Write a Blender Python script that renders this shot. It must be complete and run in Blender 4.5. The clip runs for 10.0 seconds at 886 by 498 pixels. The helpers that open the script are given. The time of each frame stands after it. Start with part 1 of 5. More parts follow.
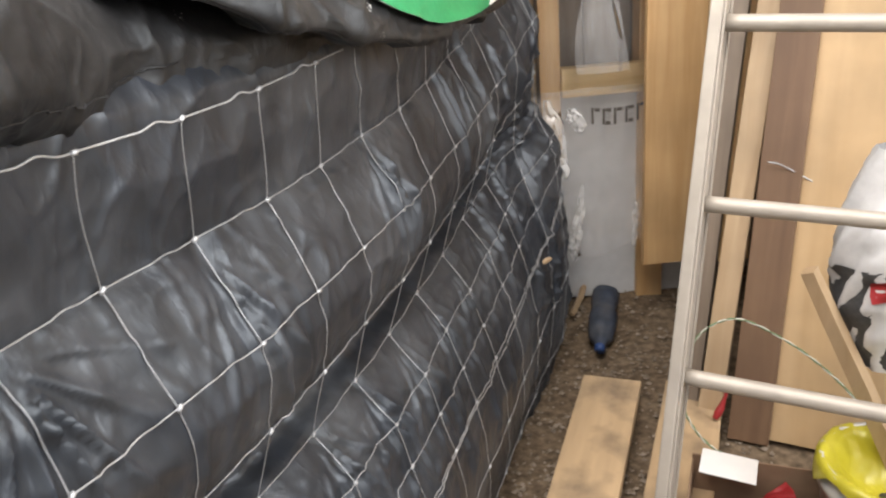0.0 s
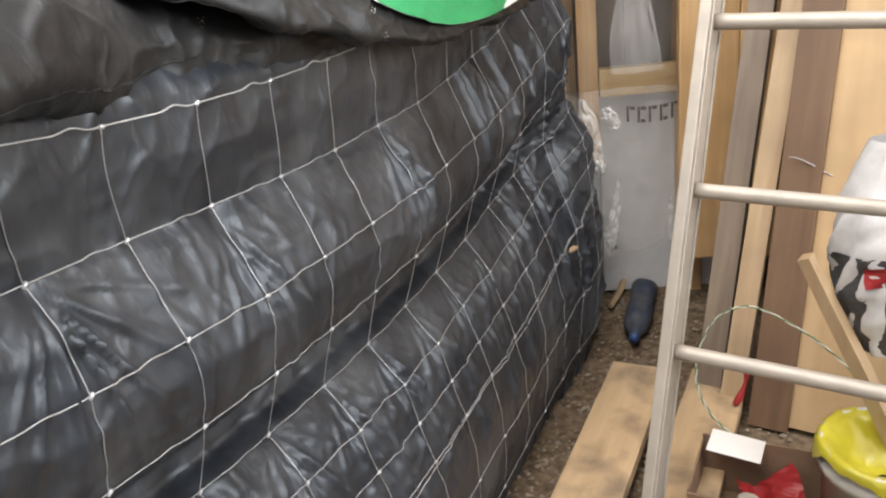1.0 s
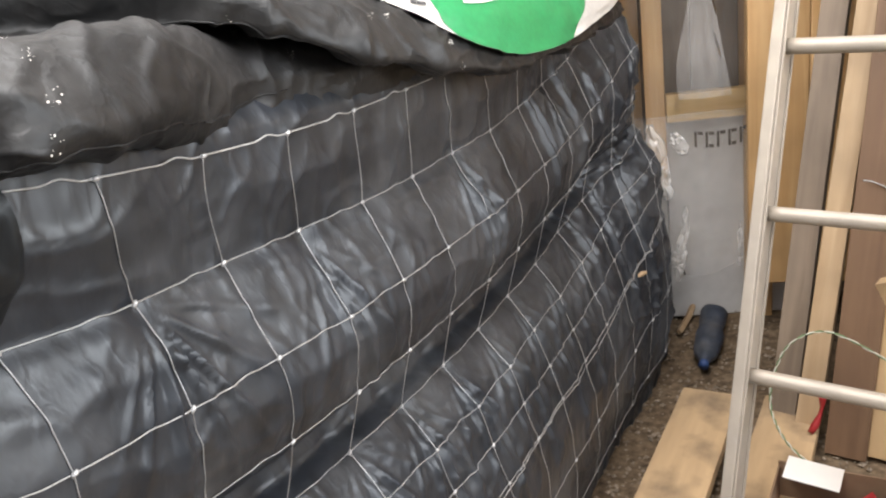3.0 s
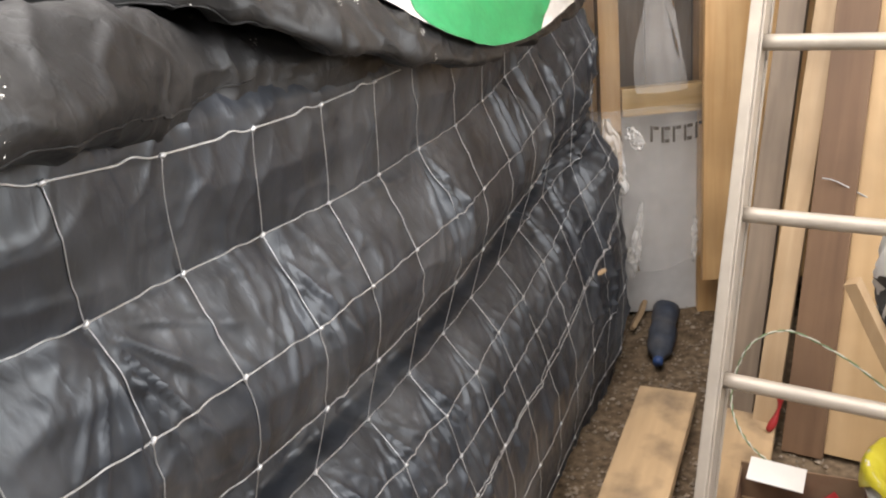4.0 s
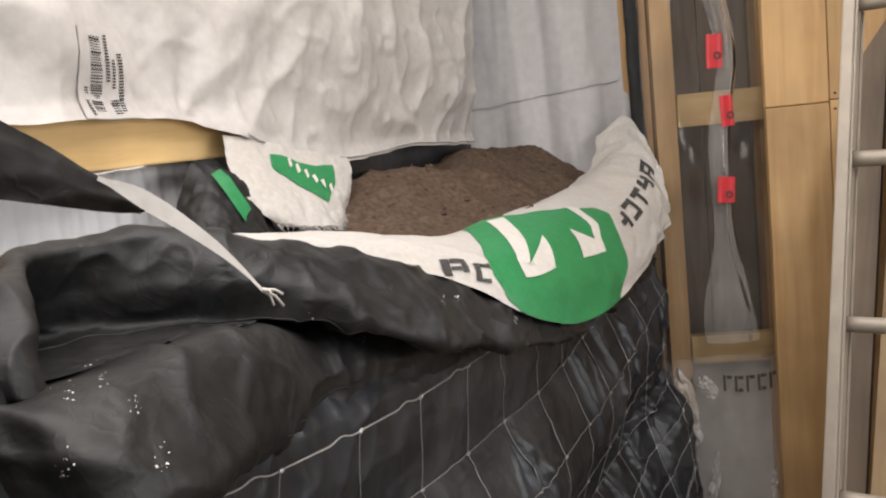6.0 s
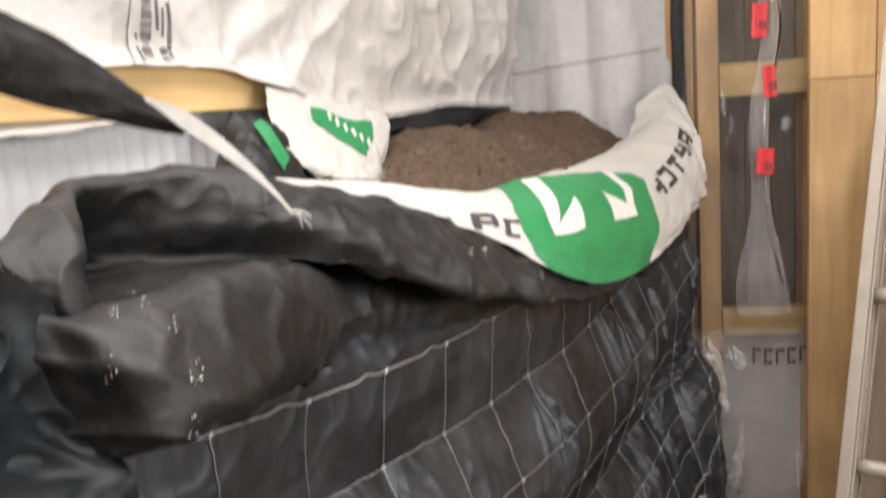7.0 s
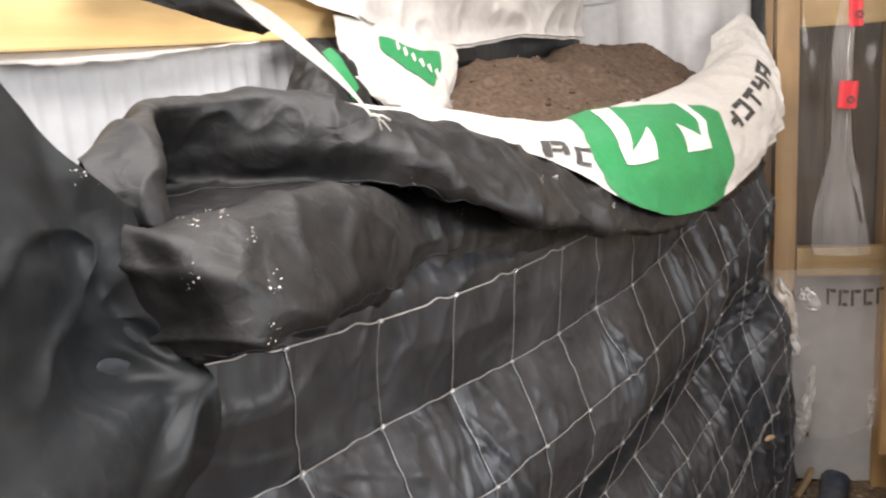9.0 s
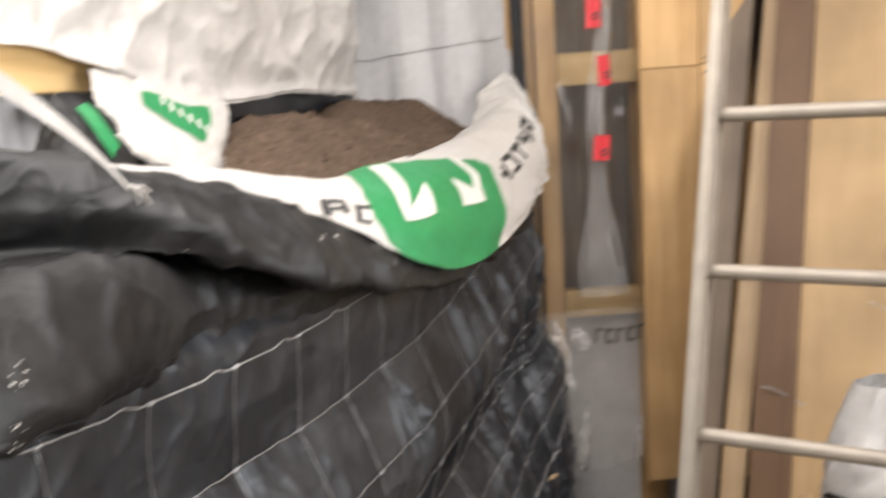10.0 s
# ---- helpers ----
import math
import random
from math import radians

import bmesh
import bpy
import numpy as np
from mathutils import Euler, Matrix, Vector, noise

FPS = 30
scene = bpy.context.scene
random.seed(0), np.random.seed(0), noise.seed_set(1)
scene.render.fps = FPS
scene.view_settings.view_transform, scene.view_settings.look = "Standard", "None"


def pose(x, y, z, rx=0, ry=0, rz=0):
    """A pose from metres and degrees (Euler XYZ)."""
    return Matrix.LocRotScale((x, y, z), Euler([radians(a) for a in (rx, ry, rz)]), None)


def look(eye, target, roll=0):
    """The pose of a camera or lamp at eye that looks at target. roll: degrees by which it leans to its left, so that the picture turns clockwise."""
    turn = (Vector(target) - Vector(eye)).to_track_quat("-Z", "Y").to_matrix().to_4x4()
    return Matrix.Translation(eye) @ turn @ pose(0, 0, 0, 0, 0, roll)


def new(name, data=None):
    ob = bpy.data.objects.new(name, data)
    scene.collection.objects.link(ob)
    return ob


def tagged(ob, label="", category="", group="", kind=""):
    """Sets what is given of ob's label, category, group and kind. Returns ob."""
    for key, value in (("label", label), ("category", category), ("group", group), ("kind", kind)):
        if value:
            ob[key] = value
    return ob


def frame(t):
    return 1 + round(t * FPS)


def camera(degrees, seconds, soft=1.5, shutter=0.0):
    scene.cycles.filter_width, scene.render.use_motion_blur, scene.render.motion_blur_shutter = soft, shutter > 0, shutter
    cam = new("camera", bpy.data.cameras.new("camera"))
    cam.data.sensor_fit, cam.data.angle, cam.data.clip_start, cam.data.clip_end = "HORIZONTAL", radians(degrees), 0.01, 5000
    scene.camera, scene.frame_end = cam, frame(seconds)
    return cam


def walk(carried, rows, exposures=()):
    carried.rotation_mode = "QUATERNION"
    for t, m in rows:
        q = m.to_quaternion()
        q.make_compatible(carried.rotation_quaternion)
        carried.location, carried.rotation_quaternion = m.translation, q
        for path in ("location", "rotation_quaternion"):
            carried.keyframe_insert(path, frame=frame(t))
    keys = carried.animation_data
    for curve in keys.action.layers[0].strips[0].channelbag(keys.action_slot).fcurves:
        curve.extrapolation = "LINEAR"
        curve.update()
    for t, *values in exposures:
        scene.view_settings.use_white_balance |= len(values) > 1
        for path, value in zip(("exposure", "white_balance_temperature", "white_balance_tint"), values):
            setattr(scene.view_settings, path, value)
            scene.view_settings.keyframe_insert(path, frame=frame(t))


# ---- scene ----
cam = camera(55.4, 10.0, soft=2.1, shutter=0.6)
PATH = [
    (0, (0.009, 0.061, 1.3), (0.021, 1.891, 0.492), -5.1),
    (0.5, (0.074, -0.023, 1.306), (-0.046, 1.815, 0.527), -5.9),
    (1, (0.141, -0.088, 1.302), (-0.05, 1.746, 0.527), -6.6),
    (1.5, (0.152, -0.11, 1.306), (-0.103, 1.743, 0.598), -8.2),
    (2, (0.143, -0.121, 1.308), (-0.182, 1.721, 0.599), -8.2),
    (2.2, (0.132, -0.127, 1.301), (-0.213, 1.716, 0.606), -8.6),
    (3.5, (0.104, -0.108, 1.316), (-0.165, 1.743, 0.61), -7.2),
    (4, (0.055, -0.048, 1.31), (-0.114, 1.802, 0.569), -6.5),
    (4.5, (0.013, -0.02, 1.325), (-0.133, 1.863, 0.666), -6.0),
    (5, (-0.013, -0.015, 1.378), (-0.185, 1.929, 0.939), -5.4),
    (5.5, (-0.01, -0.026, 1.424), (-0.214, 1.943, 1.142), -5.3),
    (6.8, (0.03, -0.083, 1.441), (-0.308, 1.87, 1.172), -5.0),
    (7, (0.022, -0.084, 1.418), (-0.32, 1.857, 1.08), -4.0),
    (7.5, (0.031, -0.084, 1.406), (-0.332, 1.841, 1.002), -4.4),
    (8, (0.038, -0.094, 1.401), (-0.422, 1.806, 0.979), -4.5),
    (8.5, (0.024, -0.094, 1.396), (-0.496, 1.785, 0.95), -4.1),
    (9, (0.01, -0.086, 1.394), (-0.479, 1.799, 0.939), -4.4),
    (9.5, (0.008, -0.069, 1.392), (-0.3, 1.851, 0.923), -4.4),
    (10, (0.006, -0.053, 1.401), (0.031, 1.911, 1.026), -3.8),
]
EXPOSURE = [(0.0, 1.1, 6800, 13), (2.0, 1.05, 6750, 12), (3.5, 1.15, 6900, 14), (4.5, 1.02, 7100, 15), (5.0, 0.5, 7200, 16), (5.5, -0.2, 7200, 16), (6.5, 0.05, 7150, 16),
            (7.0, 0.32, 7150, 16), (8.0, 0.4, 7100, 16), (8.5, 0.48, 7100, 16), (9.0, 0.66, 7100, 16), (10.0, 0.52, 7100, 15)]
walk(cam, [(t, look(eye, target, roll)) for t, eye, target, roll in PATH], EXPOSURE)

# ---- world, light ----
world = bpy.data.worlds.new("sky")
scene.world = world
world.use_nodes = True
wn = world.node_tree.nodes
sky = wn.new("ShaderNodeTexSky")
sky.sky_type = "NISHITA"
sky.sun_disc = False
sky.sun_elevation, sky.sun_rotation = radians(50), radians(150)
world.node_tree.links.new(sky.outputs[0], wn["Background"].inputs[0])
wn["Background"].inputs[1].default_value = 0.08


def area_lamp(name, m, sx, sy, power, colour):
    data = bpy.data.lights.new(name, "AREA")
    data.shape, data.size, data.size_y, data.energy, data.color = "RECTANGLE", sx, sy, power, colour
    ob = new(name, data)
    ob.matrix_world = m
    return ob


# daylight from unseen openings added for light: roof, behind the walker, east side
area_lamp("added_roof_daylight", look((-0.12, 0.3, 2.62), (-0.12, 0.31, 0.0)), 1.35, 2.3, 52, (1.0, 0.98, 0.95))
area_lamp("added_south_daylight", look((0.95, -1.78, 1.2), (0.95, 0.0, 1.2)), 1.35, 2.0, 3, (1.0, 0.97, 0.93))
area_lamp("added_east_daylight", look((1.87, 0.5, 1.70), (0.0, 0.5, 1.65)), 1.5, 1.0, 26, (0.95, 0.98, 1.0))


# ---- materials ----
def mat(name, base, rough=0.6, metal=0.0, vary=0.25, scale=8.0, second=None, second_scale=2.0, second_amount=0.5, bump=0.2, bump_scale=60.0,
        stretch=(1, 1, 1), island=0.0, spec=0.5, crease=False, coords="Object"):
    """A principled material: base colour with fine value grain, a second tone in patches, and fine relief."""
    m = bpy.data.materials.new(name)
    m.use_nodes = True
    nt = m.node_tree
    n, l = nt.nodes, nt.links
    p = n["Principled BSDF"]
    tc = n.new("ShaderNodeTexCoord")
    mp = n.new("ShaderNodeMapping")
    mp.inputs["Scale"].default_value = stretch
    l.new(tc.outputs[coords], mp.inputs[0])
    grain = n.new("ShaderNodeTexNoise")
    grain.inputs["Scale"].default_value, grain.inputs["Detail"].default_value = scale, 8
    l.new(mp.outputs[0], grain.inputs["Vector"])
    ramp = n.new("ShaderNodeMapRange")
    ramp.inputs[1].default_value, ramp.inputs[2].default_value = 0.3, 0.7
    ramp.inputs[3].default_value, ramp.inputs[4].default_value = 1 - vary, 1 + vary
    l.new(grain.outputs[0], ramp.inputs[0])
    patch = n.new("ShaderNodeTexNoise")
    patch.inputs["Scale"].default_value, patch.inputs["Detail"].default_value = second_scale, 6
    l.new(tc.outputs[coords], patch.inputs["Vector"])
    pr = n.new("ShaderNodeMapRange")
    pr.inputs[1].default_value, pr.inputs[2].default_value = 0.45, 0.7
    pr.inputs[3].default_value, pr.inputs[4].default_value = 0.0, second_amount
    l.new(patch.outputs[0], pr.inputs[0])
    mix = n.new("ShaderNodeMix")
    mix.data_type = "RGBA"
    mix.inputs[6].default_value = (*base, 1)
    mix.inputs[7].default_value = (*(second or base), 1)
    l.new(pr.outputs[0], mix.inputs[0])
    mul = n.new("ShaderNodeMix")
    mul.data_type, mul.blend_type = "RGBA", "MULTIPLY"
    mul.inputs[0].default_value = 1.0
    l.new(mix.outputs[2], mul.inputs[6])
    value = ramp.outputs[0]
    if island:
        oi = n.new("ShaderNodeObjectInfo")
        ir = n.new("ShaderNodeMapRange")
        ir.inputs[3].default_value, ir.inputs[4].default_value = 1 - island, 1 + island
        l.new(oi.outputs["Random"], ir.inputs[0])
        mm = n.new("ShaderNodeMath")
        mm.operation = "MULTIPLY"
        l.new(value, mm.inputs[0]), l.new(ir.outputs[0], mm.inputs[1])
        value = mm.outputs[0]
    comb = n.new("ShaderNodeCombineColor")
    for k in range(3):
        l.new(value, comb.inputs[k])
    l.new(comb.outputs[0], mul.inputs[7])
    l.new(mul.outputs[2], p.inputs["Base Color"])
    p.inputs["Metallic"].default_value = metal
    p.inputs["Specular IOR Level"].default_value = spec
    if crease:
        # cool tint put into the sheen in place of sky reflections
        p.inputs["Specular Tint"].default_value = (0.9, 0.96, 1.0, 1)
    rr = n.new("ShaderNodeMapRange")
    rr.inputs[3].default_value, rr.inputs[4].default_value = max(0.03, rough - 0.1), min(1, rough + 0.1)
    l.new(patch.outputs[0], rr.inputs[0])
    l.new(rr.outputs[0], p.inputs["Roughness"])
    bn = n.new("ShaderNodeTexNoise")
    bn.inputs["Scale"].default_value, bn.inputs["Detail"].default_value = bump_scale, 5
    l.new(mp.outputs[0], bn.inputs["Vector"])
    height = bn.outputs[0]
    if crease:
        # thin pressed creases in the film: edges of bent cells, and fine crinkle between them
        bend = n.new("ShaderNodeVectorMath")
        bend.operation = "MULTIPLY_ADD"
        bend.inputs[1].default_value = (0.16, 0.16, 0.16)
        l.new(bn.outputs[1], bend.inputs[0]), l.new(mp.outputs[0], bend.inputs[2])
        height = None
        for size, weight in ((bump_scale, 1.0), (bump_scale * 2.7, 0.3)):
            vo = n.new("ShaderNodeTexVoronoi")
            vo.feature = "DISTANCE_TO_EDGE"
            vo.inputs["Scale"].default_value = size
            l.new(bend.outputs[0], vo.inputs["Vector"])
            cut = n.new("ShaderNodeMapRange")
            cut.interpolation_type = "SMOOTHSTEP"
            cut.inputs[1].default_value, cut.inputs[2].default_value = 0.0, 0.14
            cut.inputs[3].default_value, cut.inputs[4].default_value = weight, 0.0
            l.new(vo.outputs["Distance"], cut.inputs[0])
            fade = n.new("ShaderNodeMath")
            fade.operation = "MULTIPLY"
            l.new(cut.outputs[0], fade.inputs[0]), l.new(grain.outputs[0] if size > bump_scale else patch.outputs[0], fade.inputs[1])
            if height is None:
                height = fade.outputs[0]
            else:
                both = n.new("ShaderNodeMath")
                both.operation = "ADD"
                l.new(height, both.inputs[0]), l.new(fade.outputs[0], both.inputs[1])
                height = both.outputs[0]
    bm_ = n.new("ShaderNodeBump")
    bm_.inputs["Strength"].default_value, bm_.inputs["Distance"].default_value = bump, 0.004
    l.new(height, bm_.inputs["Height"])
    l.new(bm_.outputs[0], p.inputs["Normal"])
    return m


def wood(name, base, dark, ring=9.0, axis=2, rough=0.6, island=0.12, knots=0.8):
    """Sawn timber with grain along one axis of the object and a few knots."""
    m = bpy.data.materials.new(name)
    m.use_nodes = True
    nt = m.node_tree
    n, l = nt.nodes, nt.links
    p = n["Principled BSDF"]
    tc = n.new("ShaderNodeTexCoord")
    oi = n.new("ShaderNodeObjectInfo")
    mp = n.new("ShaderNodeMapping")
    st = [1.0, 1.0, 1.0]
    st[axis] = 0.07
    mp.inputs["Scale"].default_value = st
    l.new(tc.outputs["Object"], mp.inputs[0])
    sc = n.new("ShaderNodeVectorMath")
    sc.operation = "ADD"
    l.new(mp.outputs[0], sc.inputs[0]), l.new(oi.outputs["Random"], sc.inputs[1])
    g = n.new("ShaderNodeTexNoise")
    g.inputs["Scale"].default_value, g.inputs["Detail"].default_value, g.inputs["Distortion"].default_value = ring * 4, 9, 0.6
    l.new(sc.outputs[0], g.inputs["Vector"])
    big = n.new("ShaderNodeTexNoise")
    big.inputs["Scale"].default_value, big.inputs["Detail"].default_value = 5.0, 4
    l.new(tc.outputs["Object"], big.inputs["Vector"])
    r = n.new("ShaderNodeMapRange")
    r.inputs[1].default_value, r.inputs[2].default_value = 0.35, 0.75
    l.new(g.outputs[0], r.inputs[0])
    mix = n.new("ShaderNodeMix")
    mix.data_type = "RGBA"
    mix.inputs[6].default_value, mix.inputs[7].default_value = (*base, 1), (*dark, 1)
    l.new(r.outputs[0], mix.inputs[0])
    vor = n.new("ShaderNodeTexVoronoi")
    vor.inputs["Scale"].default_value = 3.1
    mp2 = n.new("ShaderNodeMapping")
    s2 = [1.0, 1.0, 1.0]
    s2[axis] = 0.6
    mp2.inputs["Scale"].default_value = s2
    l.new(tc.outputs["Object"], mp2.inputs[0])
    add2 = n.new("ShaderNodeVectorMath")
    add2.operation = "ADD"
    l.new(mp2.outputs[0], add2.inputs[0]), l.new(oi.outputs["Random"], add2.inputs[1])
    l.new(add2.outputs[0], vor.inputs["Vector"])
    kr = n.new("ShaderNodeMapRange")
    kr.inputs[1].default_value, kr.inputs[2].default_value = 0.03, 0.065
    kr.inputs[3].default_value, kr.inputs[4].default_value = knots, 0.0
    l.new(vor.outputs["Distance"], kr.inputs[0])
    km = n.new("ShaderNodeMix")
    km.data_type = "RGBA"
    km.inputs[7].default_value = (dark[0] * 0.45, dark[1] * 0.4, dark[2] * 0.35, 1)
    l.new(kr.outputs[0], km.inputs[0]), l.new(mix.outputs[2], km.inputs[6])
    vr = n.new("ShaderNodeMapRange")
    vr.inputs[1].default_value, vr.inputs[2].default_value = 0.3, 0.7
    vr.inputs[3].default_value, vr.inputs[4].default_value = 0.82, 1.12
    l.new(big.outputs[0], vr.inputs[0])
    ir = n.new("ShaderNodeMapRange")
    ir.inputs[3].default_value, ir.inputs[4].default_value = 1 - island, 1 + island
    l.new(oi.outputs["Random"], ir.inputs[0])
    mm = n.new("ShaderNodeMath")
    mm.operation = "MULTIPLY"
    l.new(vr.outputs[0], mm.inputs[0]), l.new(ir.outputs[0], mm.inputs[1])
    hs = n.new("ShaderNodeHueSaturation")
    l.new(mm.outputs[0], hs.inputs["Value"]), l.new(km.outputs[2], hs.inputs["Color"])
    l.new(hs.outputs[0], p.inputs["Base Color"])
    p.inputs["Roughness"].default_value = rough
    b = n.new("ShaderNodeBump")
    b.inputs["Strength"].default_value, b.inputs["Distance"].default_value = 0.25, 0.002
    l.new(g.outputs[0], b.inputs["Height"])
    l.new(b.outputs[0], p.inputs["Normal"])
    return m


def clear_sheet(name, cloud, tint=(0.9, 0.9, 0.88), rough=0.12):
    """Thin clear polythene: mostly see-through, with a milky part and gloss."""
    m = bpy.data.materials.new(name)
    m.use_nodes = True
    nt = m.node_tree
    n, l = nt.nodes, nt.links
    p = n["Principled BSDF"]
    p.inputs["Base Color"].default_value = (*tint, 1)
    p.inputs["Roughness"].default_value = rough
    tr = n.new("ShaderNodeBsdfTransparent")
    tc = n.new("ShaderNodeTexCoord")
    no = n.new("ShaderNodeTexNoise")
    no.inputs["Scale"].default_value, no.inputs["Detail"].default_value = 7.0, 6
    l.new(tc.outputs["Object"], no.inputs["Vector"])
    mr = n.new("ShaderNodeMapRange")
    mr.inputs[1].default_value, mr.inputs[2].default_value = 0.3, 0.7
    mr.inputs[3].default_value, mr.inputs[4].default_value = cloud * 0.6, cloud * 1.5
    l.new(no.outputs[0], mr.inputs[0])
    gl = n.new("ShaderNodeBsdfGlossy")
    gl.inputs["Roughness"].default_value = rough
    mx = n.new("ShaderNodeMixShader")
    l.new(mr.outputs[0], mx.inputs[0])
    l.new(tr.outputs[0], mx.inputs[1]), l.new(p.outputs[0], mx.inputs[2])
    fr = n.new("ShaderNodeFresnel")
    fr.inputs[0].default_value = 1.45
    mg = n.new("ShaderNodeMixShader")
    l.new(fr.outputs[0], mg.inputs[0])
    l.new(mx.outputs[0], mg.inputs[1]), l.new(gl.outputs[0], mg.inputs[2])
    l.new(mg.outputs[0], n["Material Output"].inputs[0])
    return m


# second tone is dust, made paler to stand in for lens haze
BLACK_FILM = mat("black_polythene", (0.0165, 0.0195, 0.025), 0.41, vary=0.35, scale=26, second=(0.062, 0.066, 0.072), second_scale=5, second_amount=0.75, bump=0.3, bump_scale=9, spec=0.6, crease=True, stretch=(1, 1, 0.5))
DULL_FILM = mat("dull_black_polythene", (0.0085, 0.0105, 0.0125), 0.5, vary=0.4, scale=30, second=(0.026, 0.028, 0.029), second_scale=5, second_amount=0.5, bump=0.25, bump_scale=8, spec=0.42, crease=True)
BLACK_CLOTH = mat("black_woven_cover", (0.0092, 0.0090, 0.0093), 0.52, vary=0.45, scale=55, second=(0.038, 0.036, 0.035), second_scale=4.2, second_amount=0.45, bump=0.35, bump_scale=10, spec=0.45, crease=True)
WIRE = mat("galvanised_wire", (0.46, 0.475, 0.485), 0.42, metal=0.55, vary=0.2, scale=60, second=(0.36, 0.33, 0.3), second_scale=20, bump=0.1)
WHITE_WEAVE = mat("white_woven_bag", (0.52, 0.51, 0.49), 0.55, vary=0.07, scale=120, second=(0.52, 0.49, 0.44), second_scale=5, second_amount=0.5, bump=0.4, bump_scale=45)
WHITE_TARP = mat("white_tarpaulin", (0.55, 0.54, 0.53), 0.45, vary=0.06, scale=60, second=(0.46, 0.445, 0.43), second_scale=4, second_amount=0.5, bump=0.5, bump_scale=28)
GREY_TARP = mat("grey_sheet", (0.47, 0.475, 0.485), 0.5, vary=0.06, scale=40, second=(0.42, 0.43, 0.45), second_scale=4, bump=0.3, bump_scale=30)
PALE_BOARD = mat("pale_insulation", (0.66, 0.69, 0.73), 0.55, vary=0.05, scale=30, second=(0.55, 0.57, 0.6), second_scale=5, bump=0.15, bump_scale=40)
# for the unseen walls and ceiling, pale so the black film reflects neutral
PALE_WALL = mat("unseen_pale_board", (0.62, 0.64, 0.67), 0.7, vary=0.06, scale=20, second=(0.52, 0.53, 0.55), second_scale=3, bump=0.2)
GREEN_PRINT = mat("green_print", (0.012, 0.22, 0.075), 0.5, vary=0.1, scale=90, second=(0.02, 0.26, 0.1), second_scale=8, bump=0.3, bump_scale=45)
INK = mat("dark_ink", (0.045, 0.045, 0.045), 0.6, vary=0.3, scale=90)
FAINT_INK = mat("worn_dark_print", (0.07, 0.06, 0.05), 0.6, vary=0.5, scale=70)
WHITE_PRINT = mat("white_print", (0.64, 0.63, 0.6), 0.55, vary=0.07, scale=90, second=(0.62, 0.6, 0.55), second_scale=12, bump=0.3)
SOIL = mat("brown_compost", (0.098, 0.070, 0.052), 0.95, vary=0.35, scale=90, second=(0.115, 0.08, 0.058), second_scale=6, bump=0.7, bump_scale=190, spec=0.1)
DIRT = mat("dry_earth", (0.135, 0.098, 0.064), 0.95, vary=0.5, scale=45, second=(0.21, 0.16, 0.11), second_scale=6, bump=1.0, bump_scale=90, spec=0.1)
STONE = mat("grit", (0.24, 0.19, 0.14), 0.9, vary=0.4, scale=30, second=(0.26, 0.22, 0.18), second_scale=30, bump=0.5)
PINE = wood("new_pine", (0.60, 0.385, 0.185), (0.48, 0.28, 0.115), axis=2)
PINE_X = wood("new_pine_across", (0.74, 0.53, 0.26), (0.62, 0.40, 0.165), axis=0)
PALE_PINE = wood("pale_planed_pine", (0.42, 0.30, 0.18), (0.33, 0.22, 0.12), axis=2, knots=0.3)
BROWN_BOARD = wood("brown_board", (0.165, 0.094, 0.05), (0.12, 0.064, 0.033), axis=2, knots=0.0)
GREY_WOOD = wood("weathered_grey_wood", (0.19, 0.145, 0.105), (0.115, 0.085, 0.06), axis=2)
PLY = wood("birch_plywood", (0.49, 0.335, 0.18), (0.40, 0.26, 0.125), ring=3.0, axis=2, knots=0.35, island=0.03)
DIRTY_PINE = mat("muddy_plank", (0.43, 0.30, 0.17), 0.75, vary=0.14, scale=22, second=(0.13, 0.095, 0.065), second_scale=7.5, second_amount=0.85, bump=0.4, stretch=(1, 0.12, 1))
ALU = mat("dull_aluminium", (0.355, 0.315, 0.265), 0.52, metal=0.25, vary=0.08, scale=25, second=(0.30, 0.27, 0.235), second_scale=14, second_amount=0.5, bump=0.12, bump_scale=90)
CLEAR = clear_sheet("clear_polythene", 0.03, rough=0.09)
# clear film whose stronger milky part stands in for glints
GLINT = clear_sheet("glint_polythene", 0.32, (0.85, 0.84, 0.81), 0.1)
MILKY = clear_sheet("milky_polythene", 0.16, (0.8, 0.79, 0.77), 0.2)
BLUE_CLEAR = mat("dusty_blue_plastic", (0.045, 0.058, 0.085), 0.5, vary=0.3, scale=30, second=(0.09, 0.085, 0.08), second_scale=14, second_amount=0.6, spec=0.3)
RED_TAPE = mat("red_label", (0.62, 0.03, 0.04), 0.4, vary=0.06, scale=30)
RED = mat("red_plastic", (0.30, 0.02, 0.022), 0.45, vary=0.1)
FOAM = mat("grey_foam_board", (0.56, 0.56, 0.55), 0.75, vary=0.05, scale=30, second=(0.45, 0.43, 0.4), second_scale=6, bump=0.15)
BUCKET = mat("white_bucket", (0.42, 0.40, 0.35), 0.4, vary=0.06, scale=20, second=(0.5, 0.47, 0.4), second_scale=8)
YELLOW = mat("yellow_plastic_bag", (0.38, 0.33, 0.025), 0.35, vary=0.08, scale=20, bump=0.4, bump_scale=30)
CARD = mat("brown_cardboard", (0.2, 0.125, 0.075), 0.85, vary=0.12, scale=30, second=(0.2, 0.13, 0.08), second_scale=8)
PAPER = mat("white_card", (0.66, 0.64, 0.61), 0.7, vary=0.03, scale=20)
CABLE = mat("green_white_cord", (0.12, 0.2, 0.09), 0.6, vary=0.3, scale=60)
